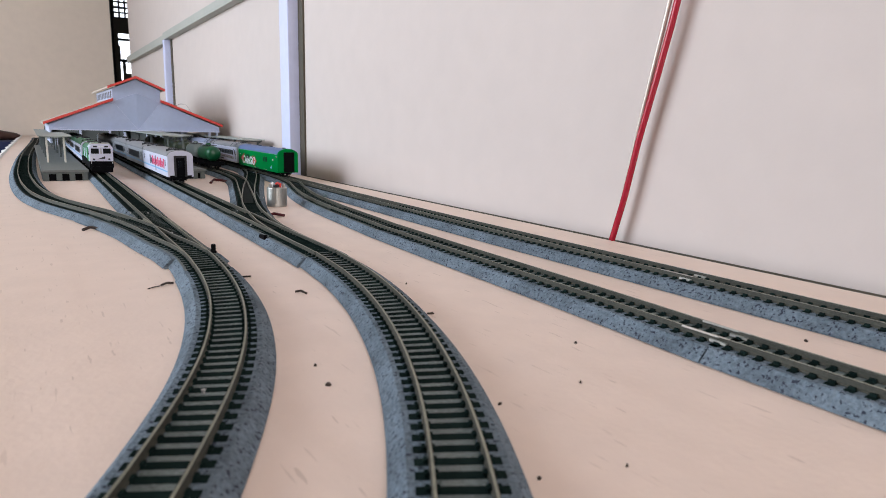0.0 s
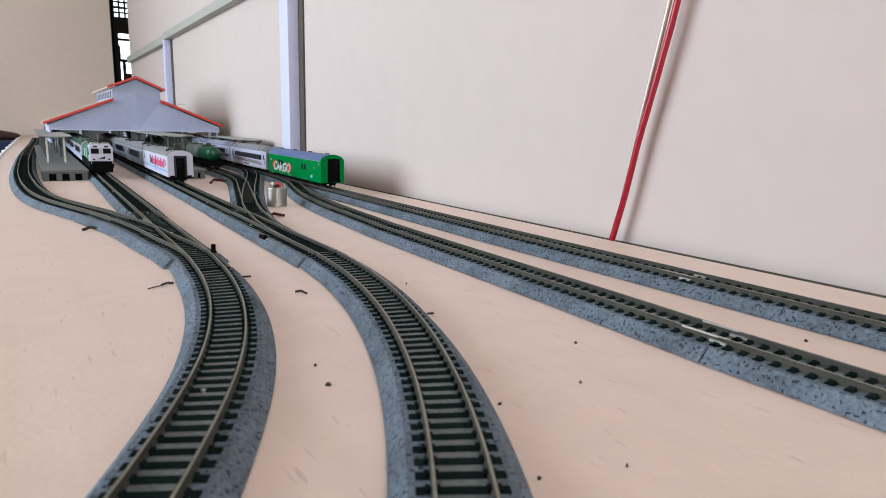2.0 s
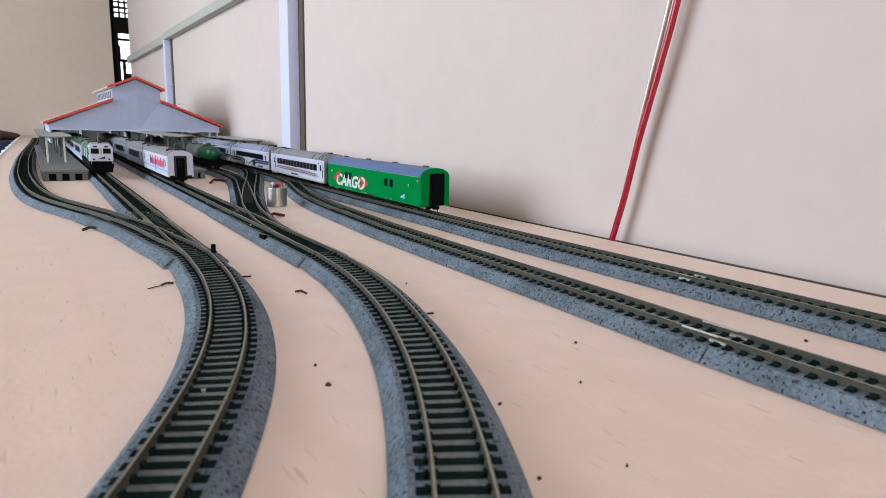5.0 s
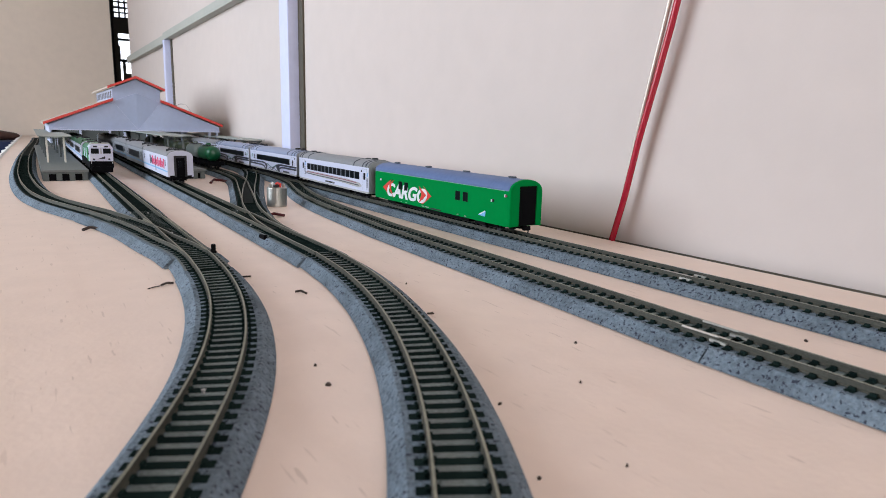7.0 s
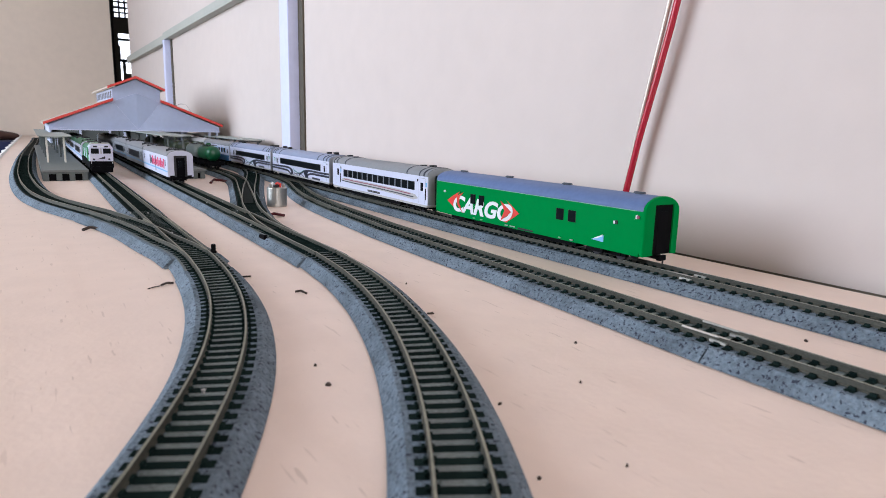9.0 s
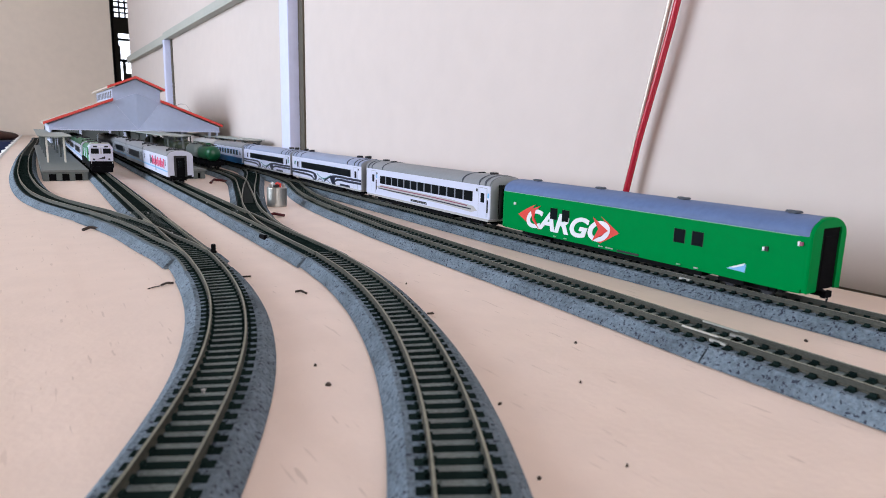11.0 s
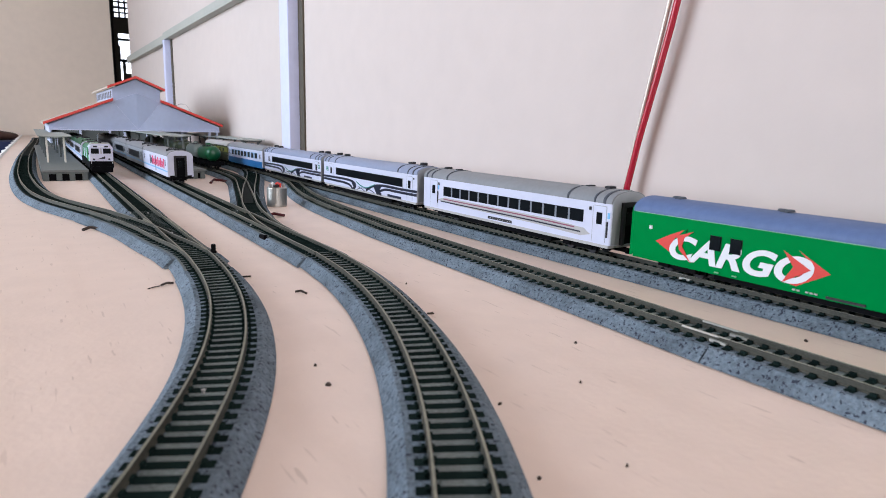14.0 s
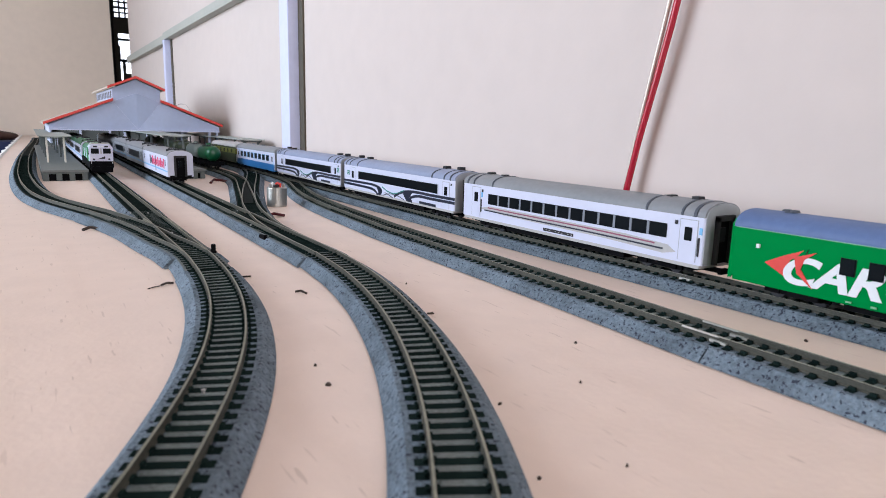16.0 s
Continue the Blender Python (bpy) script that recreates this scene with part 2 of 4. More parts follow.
slab("wall_next_room", [(280, 700, 2705, 2740, -750, 95), (280, 3200, 5000, 5100, -750, 180), (280, 3200, 5000, 5100, 880, 1900), (280, 545, 5000, 5100, 180, 880), (700, 3200, 5000, 5100, 180, 880), (180, 280, 2700, 5000, -750, 1900), (3100, 3200, -2000, 5000, -750, 1900)], M_DARKROOM, "wall of the next room, dimness put into its near-black colour")
tagged(part("backdrop", boxes((200, 1200, 5400, 5410, -400, 1500)), M_GLOW), "bright overexposed daylight outside the far window", "daylight", kind="structure")

# far window with pierced upper lights and a door with a bright gap
win = thing("window_1", "dark-framed far window with small pierced bright upper panes", "window", kind="structure")
bm = bmesh.new()
for i in range(5):
    box(bm, 545 + i * 36, 555 + i * 36, 4985, 5000, 735, 880)
for k in range(5):
    box(bm, 545, 700, 4986, 4999, 732 + k * 34 + (k % 2) * 4, 745 + k * 34)
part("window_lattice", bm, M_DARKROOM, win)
part("window_panel", boxes((545, 700, 4984, 5000, 640, 735)), M_STRIP, win, "dark olive panel under the pierced lights")
part("window_panel", boxes((545, 570, 4984, 5000, 180, 640), (640, 700, 4984, 5000, 180, 640)), M_STRIP, win)
part("window_mullion", boxes((570, 640, 4980, 4996, 592, 606), (570, 578, 4980, 4996, 470, 560), (570, 640, 4980, 4996, 452, 470)), M_DARK, win)
part("shutter", boxes((570, 573, 4982, 4996, 180, 452), (588, 606, 4982, 4996, 180, 452), (606, 640, 4982, 4996, 180, 375)), M_STRIP, win, "dark lower shutter with a narrow bright gap")
part("window_pane", boxes((573, 640, 4999, 5001, 180, 640)), M_GLOW, win)

# posts, battens and dark brown strips on the board wall
for y0, y1, d, zt in ((762, 792, 15, 560), (1563, 1579.5, 15, 237.3)):
    post = thing("wall_post", "pale blue-white painted wooden post on the board wall", "post", "posts on the board wall")
    bm = bmesh.new()
    box(bm, WALL_X - d, WALL_X - 0.2, y0, y1, -20, zt, bevel=0.8)
    part("post_body", bm, M_TRIM, post)
    part("joint_strip", boxes((WALL_X - 2.2, WALL_X - 0.2, y0 - 15.5, y0 - 0.4, -20, zt)), M_STRIP, post, "dark brown strip beside the post")
for y0, y1, z0, z1, d in ((793, 1580, 237.5, 252.5, 14), (1580.5, 2200, 231.5, 249, 13)):
    rail = thing("wall_batten", "grey painted horizontal batten along the board wall", "batten", "battens on the board wall")
    bm = bmesh.new()
    box(bm, WALL_X - d, WALL_X - 0.2, y0, y1, z0, z1, bevel=0.8)
    part("batten_body", bm, M_BATTEN, rail)

# dark strip added in place of shade in the gap between table and wall
tagged(part("trim", boxes((WALL_X - 0.9, WALL_X - 0.2, -1500, 2200, -6, -1.2)), M_STRIP), "thin dark strip painting the gap's shade along the board wall foot", "trim", kind="structure")

# the table
table = thing("layout_table", "long pale plywood table carrying the model railway", "table", kind="structure")


def edge_x(y):
    return -58.4 + 0.0149 * y


part("table_top", prism(bmesh.new(), [(edge_x(-1500), -1500), (TABLE_X, -1500), (TABLE_X, 2620), (edge_x(2620), 2620)], "z", -18, 0), M_BOARD, table)
part("table_frame", boxes((-30, 260, -1480, 2600, -90, -18.2)), M_STRIP, table)
for x, y in ((0, -1400), (230, -1400), (0, 600), (230, 600), (0, 2500), (230, 2500)):
    part("table_leg", boxes((x - 25, x + 25, y - 25, y + 25, -750, -90.2)), M_STRIP, table)
bm = bmesh.new()
rows = []
for i in range(260):
    y = 900 + i * 6.6
    w = 2.0 + 6.0 * abs(math.sin(i * 0.13)) + random.uniform(-0.3, 0.3)
    rows.append([bm.verts.new((edge_x(y) - w, y, -1.5 + random.uniform(-0.4, 0.4))), bm.verts.new((edge_x(y) + 1, y, 0.8 + 1.2 * abs(math.sin(i * 0.13)))), bm.verts.new((edge_x(y) + 4, y, 0.3)), bm.verts.new((edge_x(y) - 0.3, y, -9))])
for a, b in zip(rows, rows[1:]):
    for k in range(4):
        bm.faces.new((a[k], a[(k + 1) % 4], b[(k + 1) % 4], b[k]))
part("scalloped_edging", bm, M_LACE, table, "white scalloped edging along the table edge")

# ---------------------------------------------------------------- tracks
TIE = 4.43


def profile_sweep(bm, pts, section, z):
    rings = []
    for i, q in enumerate(pts):
        d = (pts[min(i + 1, len(pts) - 1)] - pts[max(i - 1, 0)]).normalized()
        nrm = Vector((d.y, -d.x))
        rings.append([bm.verts.new((q.x + nrm.x * o, q.y + nrm.y * o, h + z)) for o, h in section])
    k = len(section)
    for a, b in zip(rings, rings[1:]):
        for j in range(k):
            bm.faces.new((a[j], a[(j + 1) % k], b[(j + 1) % k], b[j]))
    bm.faces.new(rings[0])
    bm.faces.new(rings[-1][::-1])


BED = [(-12.0, 0.02), (-12.0, 0.4), (-12.7, 0.45), (-12.4, 1.0), (-9.3, 4.25), (9.3, 4.25), (12.4, 1.0), (12.7, 0.45), (12.0, 0.4), (12.0, 0.02)]


def rail_section(o):
    return [(o - 0.42, 4.2), (o - 0.42, 4.7), (o - 0.18, 5.0), (o - 0.18, 5.95), (o - 0.36, 6.1), (o - 0.36, 6.5), (o + 0.36, 6.5), (o + 0.36, 6.1), (o + 0.18, 5.95), (o + 0.18, 5.0), (o + 0.42, 4.7), (o + 0.42, 4.2)]


def tie_bm(bm, m):
    for b in ((-7.6, 7.6, -1.1, 1.1, 3.9, 4.45), (-6.1, -5.35, -0.75, 0.75, 4.45, 5.1), (-4.45, -3.7, -0.75, 0.75, 4.45, 5.1), (5.35, 6.1, -0.75, 0.75, 4.45, 5.1), (3.7, 4.45, -0.75, 0.75, 4.45, 5.1)):
        r = bmesh.ops.create_cube(bm, size=1)
        for v in r["verts"]:
            v.co = m @ Vector(((b[0] + b[1]) / 2 + v.co.x * (b[1] - b[0]), (b[2] + b[3]) / 2 + v.co.y * (b[3] - b[2]), (b[4] + b[5]) / 2 + v.co.z * (b[5] - b[4])))
    return bm


TIE_MESH = part("tie", tie_bm(bmesh.new(), Matrix()), M_TIE, mesh_only=True)


def track(pts, label, near=400, low=0.0, ties=True, wide=1.0, infill=None):
    """A section of moulded roadbed with two rails; sleepers nearer than `near` are parts of their own."""
    t = thing("track_section", label, "model track", "track sections on the table")
    pts = spline(pts, TIE)
    bm = bmesh.new()
    profile_sweep(bm, pts, [(u * wide, h) for u, h in BED], -low)
    part("roadbed", bm, M_BED, t)
    half = 8.6 if infill else 4.2
    bm = bmesh.new()
    profile_sweep(bm, pts, [(-half, 4.1), (-half + 0.1, 4.29), (half - 0.1, 4.29), (half, 4.1)], -low)
    part("infill", bm, infill or M_INFILL, t, "dark ballast between the rails")
    for o in (-4.75, 4.75):
        bm = bmesh.new()
        profile_sweep(bm, pts, rail_section(o), -low * 0.5)
        r = part("rail", bm, M_RAILWEB, t, "dull weathered metal rail")
        bm = bmesh.new()
        profile_sweep(bm, pts, [(o - 0.26, 6.42), (o - 0.22, 6.54), (o + 0.22, 6.54), (o + 0.26, 6.42)], -low * 0.5)
        part("railhead", bm, M_RAIL, r, "narrow brighter strip along the rail head")
    far = bmesh.new()
    some = False
    for i, q in enumerate(pts):
        d = (pts[min(i + 1, len(pts) - 1)] - pts[max(i - 1, 0)])
        m = Matrix.Translation((q.x, q.y, -low)) @ Matrix.Rotation(math.atan2(d.y, d.x) - math.pi / 2, 4, "Z")
        if not ties or q.y < -40:
            continue
        if q.y < near:
            o = new("tie", TIE_MESH)
            o.parent = t
            o.matrix_local = Matrix.Translation(m.translation * 0.001) @ m.to_3x3().to_4x4()
        elif q.y < 1150:
            some = True
            vs = [far.verts.new(m @ Vector(c)) for c in ((-7.7, -1.1, 4.45), (7.7, -1.1, 4.45), (7.7, 1.1, 4.45), (-7.7, 1.1, 4.45), (-7.7, -1.05, 4.1), (7.7, -1.05, 4.1), (7.7, 1.05, 4.1), (-7.7, 1.05, 4.1))]
            for f in ((0, 1, 2, 3), (0, 1, 5, 4), (2, 3, 7, 6), (1, 2, 6, 5), (3, 0, 4, 7)):
                far.faces.new([vs[k] for k in f])
    if some:
        tagged(part("sleeper_strip", far, M_TIE, t), kind="stuff")
    else:
        far.free()
    return t


def arc(x0, y0, r, a0, a1, n=9):
    """Curve to the west of a line along y that it touches at (x0, y0), from angle a0 to a1 in degrees."""
    return [(x0 - r * (1 - math.cos(radians(a))), y0 - r * math.sin(radians(a))) for a in [a0 + (a1 - a0) * i / (n - 1) for i in range(n)]]


def line_a(y):
    return 56.5 + max(0, y - 290) * 0.0095


def line_b(y):
    return 106 + max(0, y - 280) * 0.013


LINE_R2 = ((-600, 216), (300, 216), (462, 219), (650, 224.5), (810, 227.5), (1000, 232), (1400, 236), (2200, 240))


def line_r2(y):
    return float(np.interp(y, [q[0] for q in LINE_R2], [q[1] for q in LINE_R2]))


BLUEGREY = "grey model track, dark sleepers, "
CURVE = [(x + float(np.interp(y, (60, 105, 140, 165, 195, 235, 260), (-0.8, 0.35, 1.7, 2.0, 1.6, 0.5, 0))), y) for x, y in arc(56.5, 289, 425, 50, 5, 19)]
track(CURVE, BLUEGREY + "curving past the turnout", wide=0.975)
track(arc(56.5, 289, 425, 5, 0, 4) + [(56.5, 300), (56.8, 340), (57.9, 440)], BLUEGREY + "the straight leg of a turnout", wide=0.93, infill=M_LEG)
track([(line_a(y), y) for y in (440, 700, 1000, 1500, 2200)], BLUEGREY + "running under the station roof", infill=M_TURNOUT)
track([(56.3, 279), (55.0, 300), (51.5, 325), (47.5, 361), (41.0, 398), (32.5, 436)], BLUEGREY + "the curved leg of a turnout", low=0.12, wide=1.09, infill=M_LEG)
track([(32.5, 436), (22.5, 471), (11, 517), (1.5, 583), (-5, 696), (-7.5, 859), (-4, 1209), (12, 1798), (20, 2200)], BLUEGREY + "swinging round the end of a platform", infill=M_TURNOUT)
track([(x + 0.4, y) for x, y in arc(106, 278, 418, 48, 3)], BLUEGREY + "curving in front of a turnout", wide=0.96)
track(arc(106, 278, 418, 3, 0, 3) + [(106, 290), (106.5, 330), (107.9, 430)], BLUEGREY + "the straight leg of a turnout", wide=1.05, infill=M_LEG)
track([(line_b(y), y) for y in (430, 700, 1000, 1500, 2200)], BLUEGREY + "under the parked coaches", infill=M_TURNOUT)
track([(105.9, 268), (106.3, 290), (107.4, 318), (110.4, 355), (118.2, 405)], BLUEGREY + "the curved leg of a turnout", low=0.12, wide=0.92, infill=M_LEG)
track([(118.2, 405), (130.8, 460), (157.6, 553), (193.5, 668), (214, 740), (226, 800), (229, 860)], BLUEGREY + "crossing over towards the wall", low=0.2, infill=M_TURNOUT)
track([(132.8, 468), (154.5, 557), (176, 652), (184, 741), (185, 811), (186, 1000), (187, 1500), (188, 2200)], BLUEGREY + "leading to the tank wagon", low=0.1, infill=M_TURNOUT)
track([(157, -500), (157, -200), (158.8, 97)], BLUEGREY + "straight and parallel to the wall")
track([(158.8, 97), (161.5, 152), (163, 200), (164.5, 250), (167, 310)], BLUEGREY + "straight and parallel to the wall")
track([(167, 310), (170, 345), (174.5, 400), (180.5, 450), (188.5, 495), (199, 540), (214, 600), (222, 660), (226.5, 730)], BLUEGREY + "curving towards the track by the wall", low=0.15, infill=M_LEG)
track([(216, -500), (216, -200), (216, 150)], BLUEGREY + "straight beside the board wall")
track([(216, 150), (216, 300), (219, 462), (224.5, 650), (227.5, 810), (232, 1000), (236, 1400), (240, 2200)], BLUEGREY + "straight beside the board wall")
for x, y in ((158.8, 97), (216, 150)):
    for o in (-4.75, 4.75):
        j = thing("rail_joiner", "bright metal joiner between two rails", "rail joiner", "rail joiners", at=mm(x + o, y, 0))
        part("sleeve", boxes((-0.9, 0.9, -2.6, 2.6, 4.7, 5.4), (-0.34, 0.34, -3, 12, 6.2, 6.56)), M_JOINER, j)

# plain grey filler plates inside the turnouts
for pts in ([(57, 335), (53, 370), (48, 405)], [(107.5, 335), (109.5, 365), (113, 400)], [(128, 452), (148, 525), (171, 610)], [(205, 560), (216, 640), (224, 720)]):
    w = 3.6
    t = thing("turnout_plate", "dark grey turnout base plate between the rails", "turnout plate", "turnout plates")
    bm = bmesh.new()
    profile_sweep(bm, spline(pts, 8), [(-w, 4.2), (-w, 4.6), (w, 4.6), (w, 4.2)], 0)
    part("plate", bm, M_TURNOUT, t)


for x, y in ((48.9, 426.8), (58.2, 423.0), (54.0, 655.5), (102.0, 463.1), (113.1, 462.4), (103.3, 311.0), (100.6, 351.6), (57.7, 341.4), (53.1, 563.6), (109.8, 413.5), (26.7, 132.2), (102.4, 269.4), (147.7, 480.9)):
    s = thing("track_pin", "tiny bright track pin head", "track pin", "track pins", at=mm(x, y, 0))
    bm = cyl(bmesh.new(), (0, 0, 4.7), 0.3, 0.9, "z", 10)
    cyl(bm, (0, 0, 5.2), 0.5, 0.2, "z", 10)
    part("pin_head", bm, M_SKIRT, s)
for pts in ([(52.6, 352), (52.0, 372), (51.0, 390)], [(62.6, 345), (62.9, 365), (63.1, 385)], [(102.4, 345), (102.6, 365), (102.9, 385)]):
    t = thing("guard_rail", "short dull metal guard rail inside a turnout", "guard rail", "guard rails")
    bm = bmesh.new()
    profile_sweep(bm, spline(pts, 4), [(-0.3, 4.4), (-0.3, 6.45), (0.3, 6.45), (0.3, 4.4)], 0)
    part("guard_bar", bm, M_RAIL, t)


# ---------------------------------------------------------------- rolling stock
# a vehicle stands on rail top, its length along y, the near end at -y; west side is -x
HALF = 10.8
RAIL_TOP = 6.5


def body_outline(half, z0, eave, top, n=10):
    """Cross-section with a slight tumblehome and an arched roof."""
    side = [(-half, z0), (-half, eave)]
    r = [(half * math.cos(a), eave + (top - eave) * math.sin(a)) for a in [math.pi - math.pi * i / n for i in range(1, n)]]
    return side + r + [(half, eave), (half, z0)]


def bogie(parent, y, wheel=True):
    b = part("bogie", boxes((-6.6, -5.6, y - 11, y + 11, 1.8, 4.6), (5.6, 6.6, y - 11, y + 11, 1.8, 4.6), (-6, 6, y - 2.2, y + 2.2, 2.6, 5.2), (-7.2, -6.6, y - 8.6, y - 5.4, 1.8, 4.0), (-7.2, -6.6, y + 5.4, y + 8.6, 1.8, 4.0), bevel=0.25), M_BLACK, parent)
    for k in (-7, 7):
        for s in (-1, 1):
            bm = cyl(bmesh.new(), (s * 4.4, y + k, 2.9), 2.9, 1.4, "x", 16)
            cyl(bm, (s * 3.7, y + k, 2.9), 3.3, 0.4, "x", 16)
            part("wheel", bm, M_DARK, b)


def patch(u0, u1, z0, z1, half=HALF, d=0.12, side=-1):
    """A thin plate on the west side, from y=u0 to u1."""
    x = side * (half + d / 2)
    return (x - d, x + d / 2, u0, u1, z0, z1) if side < 0 else (x - d / 2, x + d, u0, u1, z0, z1)


def ribbon(pts, w, half=HALF, d=0.24):
    """A painted band of width w along (y, z) points on the west side."""
    bm = bmesh.new()
    ps = spline([(a, b) for a, b in pts], 1.2)
    rows = []
    for i, q in enumerate(ps):
        t = (ps[min(i + 1, len(ps) - 1)] - ps[max(i - 1, 0)]).normalized()
        nrm = Vector((-t.y, t.x)) * w / 2
        rows.append([bm.verts.new((-half - d, q.x + s * nrm.x, q.y + s * nrm.y)) for s in (-1, 1)] + [bm.verts.new((-half + 0.1, q.x + s * nrm.x, q.y + s * nrm.y)) for s in (1, -1)])
    for a, b in zip(rows, rows[1:]):
        for k in range(4):
            bm.faces.new((a[k], a[(k + 1) % 4], b[(k + 1) % 4], b[k]))
    bm.faces.new(rows[0])
    bm.faces.new(rows[-1])
    return bm


def flat_shape(pts, half=HALF, d=0.1):
    """A painted patch with the outline of (y, z) points on the west side."""
    return prism(bmesh.new(), pts, "x", -half - d, -half + 0.05)


def vehicle(name, label, category, length, body_mat, roof_mat, skirt_mat, roof_vents=(), ends="door", z0=4.7, eave=24.0, top=29.3, group="", end_mat=None, raised=True, plain_end=False, panel_mat=None):
    t = thing(name, label, category, group)
    h = length / 2
    # sides
    bm = prism(bmesh.new(), [(-HALF, z0 + 1.4), (-HALF, eave), (HALF, eave), (HALF, z0 + 1.4)], "y", -h, h)
    bmesh.ops.bevel(bm, geom=[e for e in bm.edges if abs(e.verts[0].co.x - e.verts[1].co.x) < 1e-4 and abs(e.verts[0].co.y - e.verts[1].co.y) < 1e-4], offset=0.7, segments=2, affect="EDGES", profile=0.5)
    part("body", bm, body_mat, t)
    # arched roof
    arcp = [(HALF * math.cos(a), eave + (top - eave) * math.sin(a) ** 0.8) for a in [math.pi - math.pi * i / 32 for i in range(33)]]
    part("roof", prism(bmesh.new(), arcp, "y", -h + 0.2, h - 0.2), roof_mat, t)
    part("skirt", boxes((-HALF + 0.25, HALF - 0.25, -h + 1.2, h - 1.2, z0, z0 + 1.45)), skirt_mat, t)
    part("underframe", boxes((-6, 6, -h + 5, h - 5, 3.0, z0 + 0.05), (-9.2, 9.2, -h + 38, h - 38, 2.2, z0 + 0.04)), M_BLACK, t)
    for s in (-1, 1):
        bogie(t, s * (h - 22))
        part("coupler", boxes((-0.9, 0.9, min(s * (h - 6), s * (h + 2.6)), max(s * (h - 6), s * (h + 2.6)), 2.6, 4.4), (-2.2, 2.2, min(s * (h + 1.2), s * (h + 2.8)), max(s * (h + 1.2), s * (h + 2.8)), 2.4, 4.6), bevel=0.2), M_BLACK, t)
        y = s * h
        if plain_end:
            continue
        # grey end panel, then the gangway with its frame and recessed door
        if end_mat is None:
            panel = [(-HALF + 0.5, z0 + 1.6), (-HALF + 0.5, eave - 0.3)] + [(u * 0.95, v - 0.35) for u, v in arcp[1:-1]] + [(HALF - 0.5, eave - 0.3), (HALF - 0.5, z0 + 1.6)]
            part("end_panel", prism(bmesh.new(), panel, "y", min(y - s * 0.3, y + s * 0.25), max(y - s * 0.3, y + s * 0.25)), panel_mat or M_GREYBODY, t, "flat end panel")
        fr = bmesh.new()
        for b in ((-5.2, -3.6, y, y + s * 1.7, 6.2, 24.2), (3.6, 5.2, y, y + s * 1.7, 6.2, 24.2), (-5.2, 5.2, y, y + s * 1.7, 22.6, 24.6)):
            box(fr, b[0], b[1], min(b[2:4]), max(b[2:4]), b[4], b[5])
        gang = part("gangway", fr, M_DARK if end_mat is None else end_mat, t)
        part("gangway_door", boxes((-3.6, 3.6, min(y, y + s * 0.3), max(y, y + s * 0.3), 6.4, 22.6)), M_BLACK, gang)
        part("door_window", boxes((-1.6, 1.6, min(y + s * 0.3, y + s * 0.5), max(y + s * 0.3, y + s * 0.5), 14.5, 20)), M_GLASS, gang)
    for v in roof_vents:
        bm = bmesh.new()
        box(bm, -1.5, 1.5, v - 1.4, v + 1.4, top - 0.7, top + 0.4, bevel=0.3)
        for k in (-1.3, 1.3):
            cyl(bm, (0, v + k, top + 0.6), 1.7, 0.6, "z", 16, r2=1.3)
        part("roof_vent", bm, M_RIB if raised else roof_mat, t)
    return t


def arch(parent, y, w, material, half=HALF, eave=24.0, top=29.3, proud=0.3, name="roof_rib"):
    """A raised rib across the roof, following its curve."""
    bm = bmesh.new()
    rows = []
    for i in range(21):
        a = math.pi - math.pi * i / 20
        c, q = math.cos(a), math.sin(a) ** 0.8
        rows.append([bm.verts.new((half * k * c, y + e, eave + (top - eave) * q + p)) for k, e, p in ((0.99, -w / 2, -0.2), (1.0 + proud / half, -w / 2, proud), (1.0 + proud / half, w / 2, proud), (0.99, w / 2, -0.2))])
    for a, b in zip(rows, rows[1:]):
        for k in range(4):
            bm.faces.new((a[k], a[(k + 1) % 4], b[(k + 1) % 4], b[k]))
    bm.faces.new(rows[0])
    bm.faces.new(rows[-1])
    return part(name, bm, material, parent)


def text_mesh(word, span, rise, material, parent, shear=0.0, bold=0.0, label=""):
    """Letters on the west side, reading towards -y, filling span (y from, to) and rise (z from, to)."""
    cu = bpy.data.curves.new("letters", "FONT")
    cu.body, cu.size, cu.extrude, cu.offset, cu.shear = word, 10, 0.08, bold, shear
    tmp = bpy.data.objects.new("letters", cu)
    scene.collection.objects.link(tmp)
    bpy.context.view_layer.update()
    me = bpy.data.meshes.new_from_object(tmp.evaluated_get(bpy.context.evaluated_depsgraph_get()))
    bpy.data.objects.remove(tmp)
    us, ws = [v.co.x for v in me.vertices], [v.co.y for v in me.vertices]
    for v in me.vertices:
        fu, fw = (v.co.x - min(us)) / (max(us) - min(us)), (v.co.y - min(ws)) / (max(ws) - min(ws))
        v.co = Vector((-HALF - 0.2 - v.co.z, span[0] + (span[1] - span[0]) * fu, rise[0] + (rise[1] - rise[0]) * fw)) * 0.001
    me.materials.clear()
    me.materials.append(material)
    ob = new("lettering", me)
    ob.parent = parent
    tagged(ob, label)
    return ob


VENTS = (-66.2, -22.5, 21.5, 64.5)


